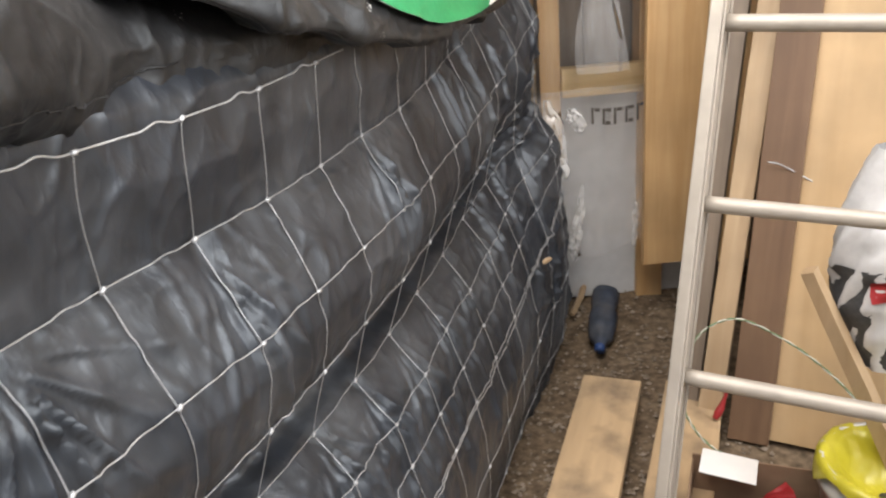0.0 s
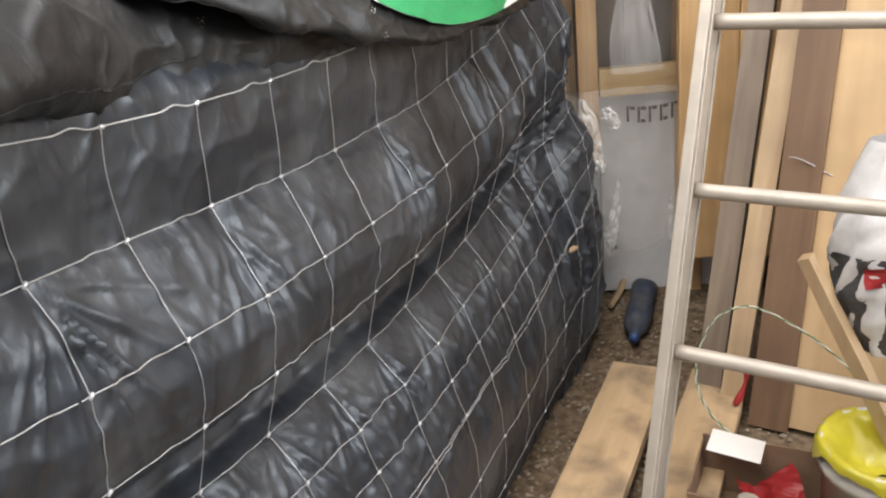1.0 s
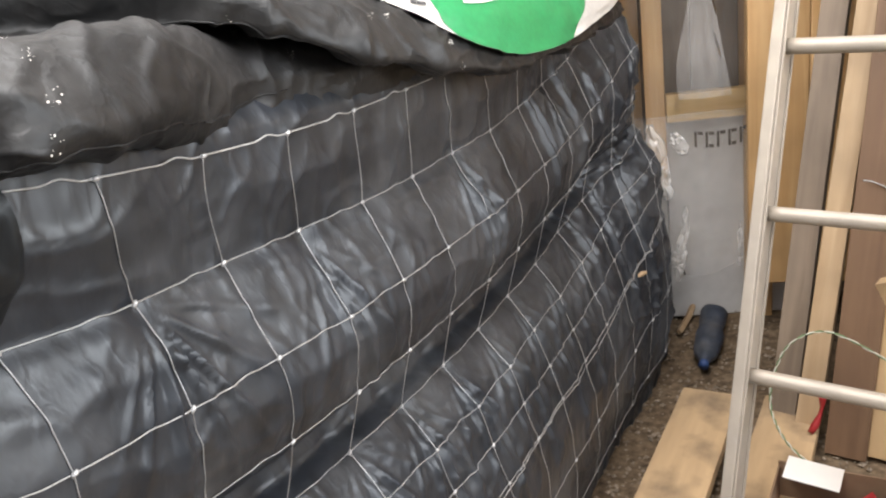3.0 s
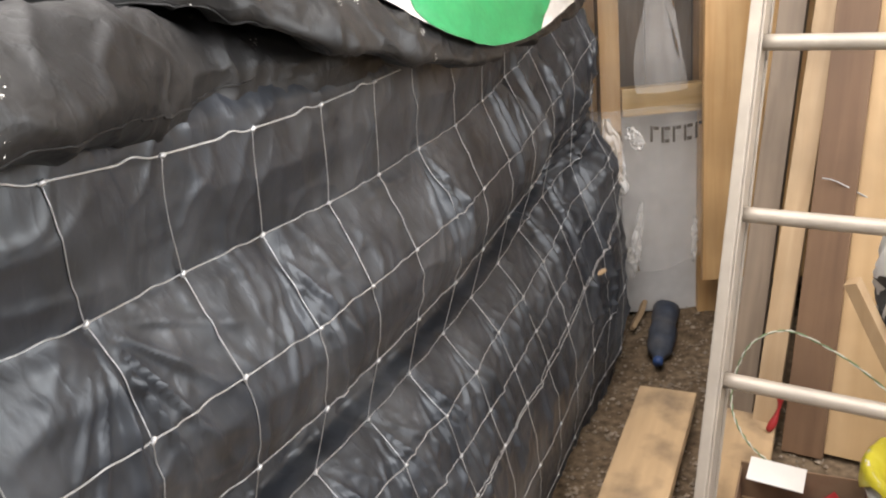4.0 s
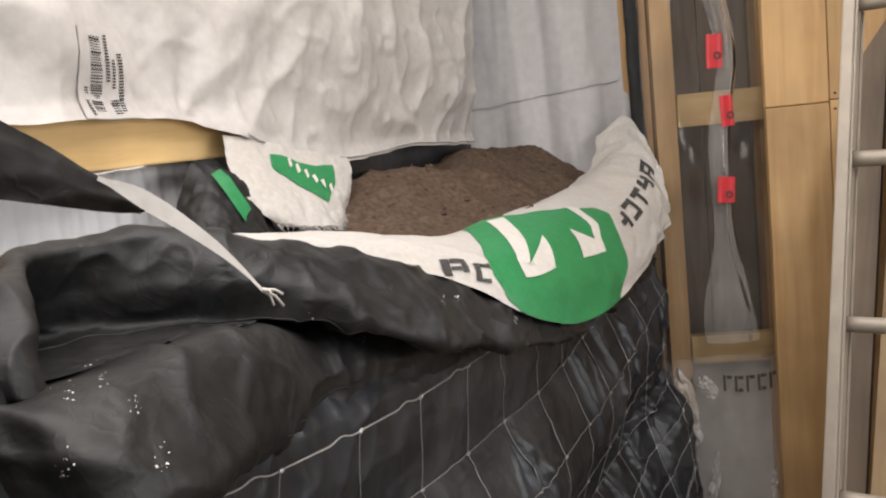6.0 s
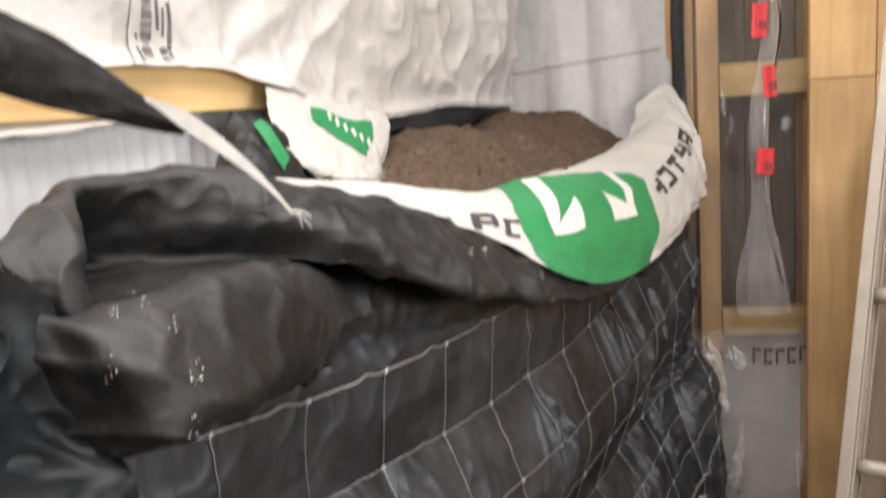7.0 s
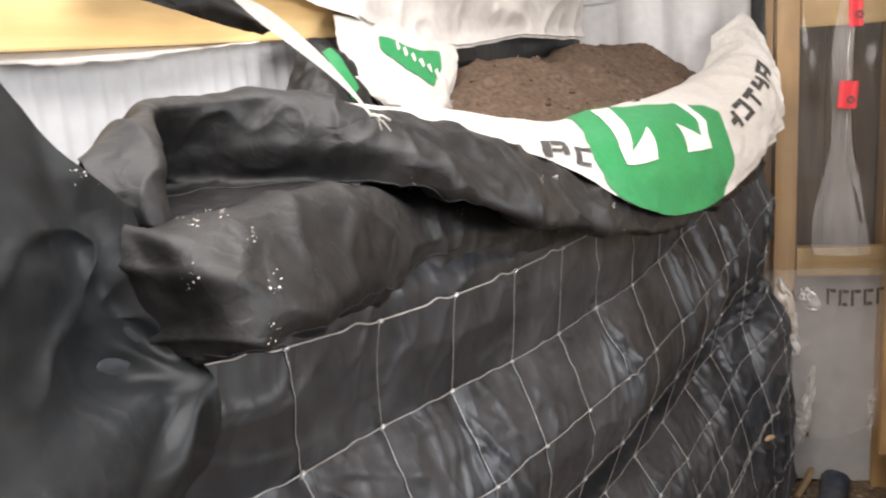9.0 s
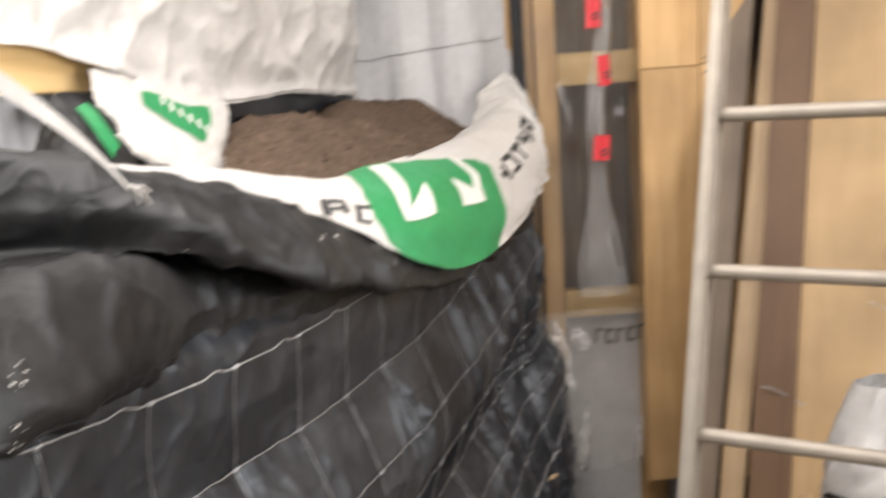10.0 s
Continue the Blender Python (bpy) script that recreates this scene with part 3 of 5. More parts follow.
def top_bags():
    # lower slumped bag of black woven cloth on the wall's head
    t = (((0.16, -0.66, 1.14), (0.15, -0.65, 1.17), (0.15, -0.645, 1.21), (0.16, -0.65, 1.25), (0.17, -0.68, 1.265), (0.18, -0.76, 1.22)),
         ((0.25, -0.60, 1.15), (0.25, -0.61, 1.175), (0.25, -0.61, 1.21), (0.25, -0.62, 1.258), (0.25, -0.64, 1.272), (0.26, -0.75, 1.22)),
         ((0.31, -0.55, 1.165), (0.312, -0.50, 1.18), (0.312, -0.49, 1.215), (0.31, -0.52, 1.268), (0.30, -0.61, 1.282), (0.30, -0.75, 1.22)),
         ((0.33, -0.53, 1.175), (0.33, -0.43, 1.185), (0.33, -0.415, 1.215), (0.34, -0.48, 1.27), (0.36, -0.62, 1.25), (0.36, -0.75, 1.22)),
         ((0.50, -0.535, 1.155), (0.49, -0.47, 1.168), (0.49, -0.45, 1.205), (0.51, -0.51, 1.272), (0.52, -0.62, 1.25), (0.52, -0.75, 1.22)),
         ((0.60, -0.545, 1.125), (0.60, -0.51, 1.15), (0.60, -0.50, 1.20), (0.61, -0.54, 1.256), (0.62, -0.64, 1.245), (0.62, -0.75, 1.22)),
         ((0.69, -0.548, 1.118), (0.69, -0.535, 1.145), (0.70, -0.53, 1.19), (0.70, -0.56, 1.235), (0.71, -0.65, 1.238), (0.71, -0.75, 1.21)),
         ((0.79, -0.54, 1.112), (0.79, -0.537, 1.14), (0.79, -0.536, 1.175), (0.80, -0.57, 1.21), (0.80, -0.65, 1.23), (0.80, -0.75, 1.21)),
         ((1.15, -0.52, 1.10), (1.15, -0.515, 1.12), (1.15, -0.515, 1.14), (1.15, -0.57, 1.16), (1.15, -0.65, 1.18), (1.15, -0.75, 1.17)))
    g = rumple(loft(from_table(t), 230, 90), 0.0125, 6, 3)
    bag = thing("slumped_bag", "dusty slumped black woven bag on the bag wall", "bag")
    part("bag_cloth", grid_mesh("bag_cloth", g, BLACK_CLOTH), bag)
    part("side_seam", mesh_of("side_seam", *tube([g[i, 22 + int(3 * math.sin(i * 0.07))] + 0.0004 * OUT for i in range(70, 200)], 0.0012, 5), BLACK_CLOTH), bag, "sewn seam of the bag")
    # rolled upper flap
    t = (((0.335, -0.56, 1.27), (0.33, -0.565, 1.29), (0.328, -0.585, 1.312), (0.335, -0.605, 1.326), (0.365, -0.65, 1.312), (0.40, -0.76, 1.25)),
         ((0.37, -0.55, 1.268), (0.375, -0.56, 1.29), (0.39, -0.58, 1.32), (0.42, -0.63, 1.346), (0.45, -0.69, 1.346), (0.47, -0.81, 1.28)),
         ((0.42, -0.62, 1.255), (0.46, -0.725, 1.268), (0.46, -0.725, 1.305), (0.49, -0.685, 1.358), (0.50, -0.74, 1.360), (0.51, -0.83, 1.28)),
         ((0.53, -0.62, 1.255), (0.55, -0.71, 1.268), (0.56, -0.70, 1.308), (0.60, -0.675, 1.360), (0.61, -0.74, 1.362), (0.62, -0.84, 1.28)),
         ((0.63, -0.60, 1.252), (0.63, -0.63, 1.265), (0.64, -0.60, 1.305), (0.66, -0.64, 1.352), (0.66, -0.71, 1.352), (0.67, -0.82, 1.28)),
         ((0.71, -0.555, 1.245), (0.71, -0.525, 1.245), (0.71, -0.53, 1.285), (0.71, -0.615, 1.336), (0.71, -0.69, 1.338), (0.72, -0.80, 1.27)),
         ((0.85, -0.52, 1.19), (0.84, -0.468, 1.18), (0.84, -0.478, 1.22), (0.84, -0.56, 1.288), (0.84, -0.63, 1.30), (0.86, -0.76, 1.25)),
         ((1.00, -0.49, 1.14), (1.00, -0.445, 1.135), (1.00, -0.45, 1.17), (1.00, -0.50, 1.225), (1.00, -0.57, 1.245), (1.02, -0.70, 1.22)),
         ((1.12, -0.48, 1.105), (1.12, -0.432, 1.105), (1.12, -0.436, 1.13), (1.12, -0.455, 1.16), (1.13, -0.52, 1.19), (1.14, -0.65, 1.19)),
         ((1.30, -0.47, 1.07), (1.30, -0.432, 1.075), (1.30, -0.430, 1.085), (1.30, -0.440, 1.10), (1.30, -0.50, 1.13), (1.30, -0.62, 1.16)),
         ((1.65, -0.47, 1.06), (1.65, -0.432, 1.065), (1.65, -0.430, 1.075), (1.65, -0.440, 1.09), (1.65, -0.50, 1.12), (1.65, -0.62, 1.16)),
         ((2.00, -0.49, 1.07), (2.00, -0.45, 1.075), (2.00, -0.45, 1.085), (2.00, -0.46, 1.10), (2.00, -0.52, 1.12), (2.00, -0.62, 1.16)))
    g = rumple(loft(from_table(t), 300, 90), 0.012, 6.5, 21)
    flap = thing("rolled_flap", "rolled back edge of dusty black woven cover cloth", "cover cloth")
    part("flap_cloth", grid_mesh("flap_cloth", g, BLACK_CLOTH), flap)
    part("hem", mesh_of("hem", *tube([g[i, 14] + 0.0005 * OUT for i in range(40, 260)], 0.0014, 5), BLACK_CLOTH), flap, "stitched hem")
    # gathered sheet at the near end
    t = (((0.335, -0.555, 1.285), (0.325, -0.515, 1.225), (0.325, -0.485, 1.18), (0.32, -0.46, 1.15), (0.325, -0.53, 1.04), (0.33, -0.56, 0.9)),
         ((0.27, -0.525, 1.34), (0.265, -0.525, 1.27), (0.275, -0.505, 1.19), (0.28, -0.46, 1.13), (0.29, -0.51, 1.02), (0.29, -0.55, 0.9)),
         ((0.22, -0.52, 1.42), (0.20, -0.485, 1.31), (0.20, -0.47, 1.20), (0.21, -0.43, 1.11), (0.22, -0.48, 1.0), (0.23, -0.54, 0.88)),
         ((0.14, -0.56, 1.53), (0.09, -0.45, 1.34), (0.09, -0.405, 1.21), (0.10, -0.38, 1.09), (0.11, -0.45, 0.97), (0.12, -0.53, 0.86)),
         ((-0.02, -0.58, 1.63), (-0.06, -0.42, 1.38), (-0.06, -0.36, 1.22), (-0.06, -0.335, 1.07), (-0.05, -0.42, 0.95), (-0.05, -0.52, 0.84)),
         ((-0.30, -0.60, 1.68), (-0.35, -0.42, 1.40), (-0.35, -0.36, 1.2), (-0.35, -0.35, 1.05), (-0.35, -0.43, 0.93), (-0.35, -0.52, 0.82)))
    g = rumple(loft(from_table(t), 150, 140), 0.012, 5, 33)
    nn = normals_of(g)
    for i in range(g.shape[0]):
        for j in range(g.shape[1]):
            ds, dz = 0.315 - float(g[i, j] @ AX), float(g[i, j][2]) - 1.165
            r, ang = math.hypot(ds, dz), math.atan2(dz, max(ds, 1e-4))
            g[i, j] += nn[i, j] * (0.009 * math.exp(-r / 0.14) * smooth(0.01, 0.05, r) * math.cos(ang * 8 + 0.6))
    one("gathered_sheet", grid_mesh("gathered_sheet", g, DULL_FILM), "gathered black plastic sheet tied at the end of the bag wall", "plastic sheet")


BAG = (((0.70, -0.655, 1.333), (0.705, -0.665, 1.338), (0.71, -0.675, 1.340), (0.72, -0.69, 1.338), (0.74, -0.74, 1.31)),
       ((0.99, -0.515, 1.235), (0.985, -0.55, 1.275), (0.975, -0.60, 1.298), (0.95, -0.69, 1.312), (0.95, -0.76, 1.28)),
       ((1.10, -0.435, 1.155), (1.115, -0.455, 1.205), (1.14, -0.52, 1.25), (1.18, -0.62, 1.268), (1.20, -0.70, 1.24)),
       ((1.25, -0.418, 1.105), (1.31, -0.44, 1.165), (1.37, -0.495, 1.23), (1.42, -0.60, 1.266), (1.44, -0.68, 1.24)),
       ((1.45, -0.412, 1.085), (1.53, -0.43, 1.145), (1.58, -0.49, 1.22), (1.62, -0.60, 1.264), (1.64, -0.68, 1.24)),
       ((1.68, -0.412, 1.097), (1.74, -0.43, 1.15), (1.82, -0.49, 1.225), (1.90, -0.60, 1.272), (1.92, -0.68, 1.25)),
       ((1.90, -0.425, 1.115), (1.96, -0.435, 1.17), (2.03, -0.48, 1.25), (2.10, -0.58, 1.302), (2.12, -0.66, 1.28)),
       ((2.08, -0.432, 1.15), (2.13, -0.445, 1.21), (2.19, -0.49, 1.30), (2.25, -0.58, 1.345), (2.26, -0.66, 1.32)),
       ((2.11, -0.445, 1.19), (2.17, -0.46, 1.26), (2.25, -0.51, 1.345), (2.32, -0.575, 1.425), (2.31, -0.66, 1.38)))


def bag_grid():
    g = loft(from_table(BAG), 161, 61)
    n = normals_of(g)
    out = g.copy()
    for i in range(161):
        for j in range(61):
            far = smooth(110, 150, i)
            x, y = i / 16.0, j / 20.0
            out[i, j] += n[i, j] * (0.004 * fbm(x * 1.4, y * 2, 4) + (0.003 + 0.012 * far) * (ridge(x * 1.6 + y * 0.8, y * 0.9, 8) - 0.3))
    return out


def on_grid(g, u, v, lift):
    """The place at u, v (0 to 1) on a fine grid, lifted off it."""
    a, b = min(max(u, 0), 0.9999) * (g.shape[0] - 1), min(max(v, 0), 0.9999) * (g.shape[1] - 1)
    i, j = int(a), int(b)
    s, t = a - i, b - j
    p = (g[i, j] * (1 - s) + g[i + 1, j] * s) * (1 - t) + (g[i, j + 1] * (1 - s) + g[i + 1, j + 1] * s) * t
    m = np.cross(g[i + 1, j] - g[i, j], g[i, j + 1] - g[i, j])
    m = m / (np.linalg.norm(m) + 1e-9)
    return p + m * lift


def print_on(name, g, outline, material, parent, lift, label="", step=0.014):
    """A printed shape: an outline in the bag's own u, v laid on its cloth."""
    bm = bmesh.new()
    bm.faces.new([bm.verts.new((u, v, 0)) for u, v in outline])
    us, vs = [p[0] for p in outline], [p[1] for p in outline]
    for axis, lo, hi in ((0, min(us), max(us)), (1, min(vs), max(vs))):
        st = step if axis == 0 else step * 2.5
        c = lo + st
        while c < hi:
            no, co = [0, 0, 0], [0, 0, 0]
            no[axis], co[axis] = 1, c
            bmesh.ops.bisect_plane(bm, geom=bm.verts[:] + bm.edges[:] + bm.faces[:], plane_co=co, plane_no=no)
            c += st
    bmesh.ops.triangulate(bm, faces=bm.faces[:])
    verts = [on_grid(g, v.co.x, v.co.y, lift) for v in bm.verts]
    bm.verts.index_update()
    faces = [[v.index for v in f.verts] for f in bm.faces]
    bm.free()
    return part(name, mesh_of(name, verts, faces, material), parent, label)


def white_bag():
    bag = thing("soil_bag", "open white woven soil bag printed with a green block", "bag")
    g = bag_grid()
    flip = 1 if np.dot(normals_of(g)[70, 10], OUT) > 0 else -1
    cloth = part("bag_cloth", grid_mesh("bag_cloth", g, WHITE_WEAVE), bag)
    print_on("green_block", g, ((0.306, 0.80), (0.37, 0.745), (0.457, 0.70), (0.582, 0.575), (0.592, 0.50), (0.575, 0.376), (0.572, 0.20), (0.55, 0.10), (0.54, 0.0), (0.235, 0.0), (0.217, 0.06), (0.211, 0.23), (0.231, 0.40), (0.273, 0.60)),
             GREEN_PRINT, cloth, 0.0015 * flip, "green printed block")
    print_on("arrow", g, ((0.335, 0.735), (0.365, 0.715), (0.335, 0.53), (0.297, 0.365), (0.37, 0.521), (0.353, 0.327), (0.269, 0.273), (0.28, 0.397), (0.31, 0.56)), WHITE_PRINT, cloth, 0.003 * flip, "white printed arrow")
    print_on("arrow", g, ((0.52, 0.645), (0.545, 0.61), (0.532, 0.476), (0.512, 0.395), (0.505, 0.34), (0.433, 0.347), (0.456, 0.526), (0.496, 0.415), (0.512, 0.486)), WHITE_PRINT, cloth, 0.003 * flip, "white printed arrow")

    def strokes(u0, v0, along, up, cells):
        for a0, b0, a1, b1 in cells:
            pts = [(u0 + along[0] * a + up[0] * b, v0 + along[1] * a + up[1] * b) for a, b in ((a0, b0), (a1, b0), (a1, b1), (a0, b1))]
            print_on("lettering_bar", g, pts, INK, cloth, 0.002 * flip, "dark unreadable lettering")
    # two large signs beside the green block, cut by the fold
    strokes(0.128, 0.02, (0.040, 0.10), (0.012, 0.17), ((0.0, 0.0, 0.3, 1.0), (0.32, 0.75, 1.0, 1.0), (0.75, 0.2, 1.0, 0.73), (0.32, 0.35, 0.73, 0.55)))
    strokes(0.172, 0.09, (0.032, 0.06), (0.018, 0.19), ((0.0, 0.0, 0.3, 1.0), (0.32, 0.78, 1.0, 1.0), (0.32, 0.0, 0.8, 0.18)))
    # a line of smaller signs on the upturned end
    for k, shape in enumerate((((0, 0, 0.28, 1), (0.3, 0.75, 1, 1), (0.72, 0, 1, 0.73), (0.3, 0.3, 0.7, 0.5)), ((0, 0, 0.3, 0.9), (0.32, 0.4, 1, 0.65), (0.7, 0.66, 1, 1)),
                               ((0, 0.7, 1, 1), (0.35, 0, 0.65, 0.68)), ((0, 0, 0.3, 1), (0.32, 0.75, 1, 1), (0.32, 0, 0.9, 0.22)), ((0, 0, 0.3, 0.8), (0.32, 0.3, 0.8, 0.55)))):
        strokes(0.855 - 0.052 * k, 0.455 - 0.022 * k, (-0.040, -0.018), (-0.014, 0.13), shape)


def soil():
    nu, nv = 200, 90
    g = []
    for s in np.linspace(0.86, 2.36, nu):
        row = []
        for n in np.linspace(-1.0, -0.60, nv):
            b = (-0.60 - n) / 0.4
            z = 1.235 + 0.115 * smooth(0.0, 0.75, b)
            z += 0.02 * math.exp(-((s - 2.15) / 0.18) ** 2) * b - 0.03 * math.exp(-((s - 1.75) / 0.15) ** 2) * smooth(0.6, 1, b)
            z -= 0.075 * (1 - smooth(1.22, 1.55, s)) * smooth(0.0, 0.7, b)
            z += 0.024 * fbm(s * 6, n * 6, 5) + 0.012 * max(0, ridge(s * 7, n * 7, 3)) ** 2 + 0.004 * fbm(s * 26, n * 26, 9) + 0.0025 * fbm(s * 70, n * 70, 2, 2)
            row.append(at(s, n, z))
        g.append(row)
    rnd, verts, faces = random.Random(14), [], []
    for k in range(420):
        row = g[rnd.randrange(4, nu - 4)]
        p, r = row[rnd.randrange(4, nv - 4)], rnd.choice((0.002, 0.003, 0.004, 0.007))
        base = len(verts)
        for d in ((1, 0, 0), (-1, 0, 0), (0, 1, 0), (0, -1, 0), (0, 0, 1), (0, 0, -1)):
            verts.append(p + np.array(d) * r * rnd.uniform(0.6, 1.3))
        faces += [tuple(base + i for i in f) for f in ((0, 2, 4), (2, 1, 4), (1, 3, 4), (3, 0, 4), (2, 0, 5), (1, 2, 5), (3, 1, 5), (0, 3, 5))]
    one("compost_crumbs", mesh_of("compost_crumbs", verts, faces, SOIL, False), "small crumbs of brown compost", "compost crumbs", kind="stuff")
    one("compost", grid_mesh("compost", np.array(g), SOIL), "loose brown crumbly compost heaped in the open bag", "soil")


ground()
shell()
bag_wall()
fence()
top_bags()
white_bag()
soil()


# ---- west side: pallet rail, hung sheets, small bags ----
def basis(x, y, z, o):
    m = Matrix.Identity(4)
    for k, a in enumerate((x, y, z, o)):
        for r in range(3):
            m[r][k] = float(a[r])
    return m


WEST = basis(AX, -OUT, (0, 0, 1), (0, 0, 0))


def west_rail():
    me = box_mesh("rail", -1.4, 1.172, 0.985, 1.022, 1.432, 1.512, PINE_X, 0.004)
    one("timber_rail", me, "new pine rail fixed across the shed wall", "timber rail", m=WEST)
    # torn paper edge under it
    g = []
    for k, s in enumerate(np.linspace(0.40, 0.93, 60)):
        d = 0.017 * smooth(0.0, 0.35, (s - 0.40) / 0.53) * smooth(0.0, 0.6, (0.93 - s) / 0.53)
        out = -1.0 + 0.02 * smooth(0, 0.5, (s - 0.40) / 0.53) + 0.006 * fbm(s * 9, 1.0, 4)
        g.append([at(s, -1.005, 1.434), at(s, (out - 1.005) / 2, 1.43 - d * 0.4), at(s, out, 1.43 - d - 0.004 * fbm(s * 25, 2, 2)), at(s, out - 0.012, 1.43 - d + 0.003)])
    one("torn_paper", grid_mesh("torn_paper", np.array(g), PAPER), "torn white paper edge under the pine rail", "paper")


def white_tarp():
    bottom = ((0.60, 1.503), (0.80, 1.503), (0.93, 1.503), (1.02, 1.498), (1.12, 1.462), (1.28, 1.414), (1.46, 1.396), (1.73, 1.412), (1.95, 1.402), (2.12, 1.395))
    bs, bz = [b[0] for b in bottom], [b[1] for b in bottom]
    ss, vs = np.linspace(0.60, 2.12, 230), np.linspace(0, 1, 130)
    g = []
    for s in ss:
        z0 = float(np.interp(s, bs, bz))
        row = []
        for v in vs:
            z = z0 + v * (2.45 - z0)
            n = -0.962 + 0.035 * smooth(0.0, 0.25, v) * smooth(0.9, 1.5, s) - 0.03 * smooth(0.5, 1, v)
            n += 0.018 * fbm(s * 2.2, z * 2.4, 3)
            # folds that run to the gathered corner over the rail
            ang = math.atan2(z - 1.50, s - 1.0)
            r = math.hypot(z - 1.50, s - 1.0)
            n += 0.006 * math.cos(ang * 7 + 1.2) * math.exp(-((r - 0.22) / 0.2) ** 2)
            calm = smooth(0.92, 1.05, s)
            n += 0.018 * (max(0, ridge(s * 2.4 + z * 2.6, z * 2.4 - s * 1.4, 5)) ** 3 - 0.2) + (0.002 + 0.006 * calm) * (max(0, ridge(s * 5 - z * 3, z * 4.4 + s * 2, 15)) ** 3 - 0.15)
            n += 0.005 * calm * (max(0, ridge(s * 6 + z * 11, z * 5 - s * 7, 25)) ** 6 - 0.1)
            n += 0.004 * fbm(s * 14, z * 14, 7)
            if v < 0.03:
                n += 0.010 * (0.03 - v) / 0.03
            row.append(at(s, n, z + 0.004 * fbm(s * 12, 3, 3) * (1 - v)))
        g.append(row)
    g = np.array(g)
    tarp = thing("white_tarpaulin", "crumpled white woven tarpaulin hung on the shed wall", "tarpaulin")
    part("sheet", grid_mesh("sheet", g, WHITE_TARP), tarp)
    flip = 1 if np.dot(normals_of(g)[100, 40], OUT) > 0 else -1
    hem = []
    for i in range(80, 230, 2):
        hem.append(g[i, 1] + OUT * 0.004)
    part("hem", mesh_of("hem", *tube(hem, [0.0022 + 0.0015 * max(0, fbm(i * 0.3, 1)) for i in range(len(hem))], 5), WHITE_TARP), tarp)
    lab = print_on("label", g, ((0.135, 0.0), (0.205, 0.0), (0.20, 0.14), (0.14, 0.14)), WHITE_TARP, tarp, 0.003 * flip, "white printed label with a bar code", 0.01)
    rnd = random.Random(8)
    v = 0.012
    while v < 0.128:
        h = rnd.choice((0.0012, 0.002, 0.003))
        print_on("code_bar", g, ((0.152, v), (0.166, v), (0.166, v + h), (0.152, v + h)), INK, lab, 0.0045 * flip, "black code bar", 0.01)
        v += h + rnd.choice((0.001, 0.0018, 0.0026))
    for u0, w, v0, v1 in ((0.171, 0.005, 0.06, 0.13), (0.179, 0.004, 0.05, 0.09), (0.187, 0.006, 0.01, 0.10), (0.145, 0.004, 0.005, 0.05), (0.176, 0.010, 0.006, 0.03)):
        v = v0
        while v < v1:
            print_on("text_bar", g, ((u0, v), (u0 + w, v), (u0 + w, v + 0.0026), (u0, v + 0.0026)), INK, lab, 0.0045 * flip, "small unreadable print", 0.01)
            v += 0.0044


def grey_sheet():
    xs, zs = np.linspace(-0.30, 0.275, 150), np.linspace(1.0, 2.5, 110)
    g = []
    for x in xs:
        row = []
        for z in zs:
            y = 2.43 + 0.012 * math.sin(x * 42 + 1.5 * fbm(x * 4, z * 0.8, 2)) + 0.012 * fbm(x * 9, z * 1.2, 5) + 0.006 * (ridge(x * 16, z * 2.5, 3) - 0.4)
            row.append((x, y, z))
        g.append(row)
    sheet = thing("grey_sheet", "pale grey plastic sheet hung in upright folds", "plastic sheet")
    part("sheet", grid_mesh("sheet", np.array(g), GREY_TARP), sheet)
    seam = [(x, float(np.array(g)[int((x + 0.30) / 0.575 * 149), 40][1]) - 0.006, 1.487 + 0.10 * (x + 0.22) + 0.003 * fbm(x * 20, 0)) for x in np.linspace(-0.2, 0.24, 70)]
    part("fold_seam", mesh_of("fold_seam", *tube(seam, 0.0016, 5), GREY_TARP), sheet)
    g = []
    for z in np.linspace(1.28, 2.5, 60):
        g.append([(0.268 + 0.006 * fbm(z * 4, 1), 2.40, z), (0.283 + 0.008 * fbm(z * 3, 4), 2.385 + 0.006 * fbm(z * 9, 2), z), (0.305 + 0.006 * fbm(z * 4, 6), 2.405, z)])
    one("black_strip", grid_mesh("black_strip", np.array(g), BLACK_CLOTH), "narrow black cloth strip hung beside the grey sheet", "cloth strip")


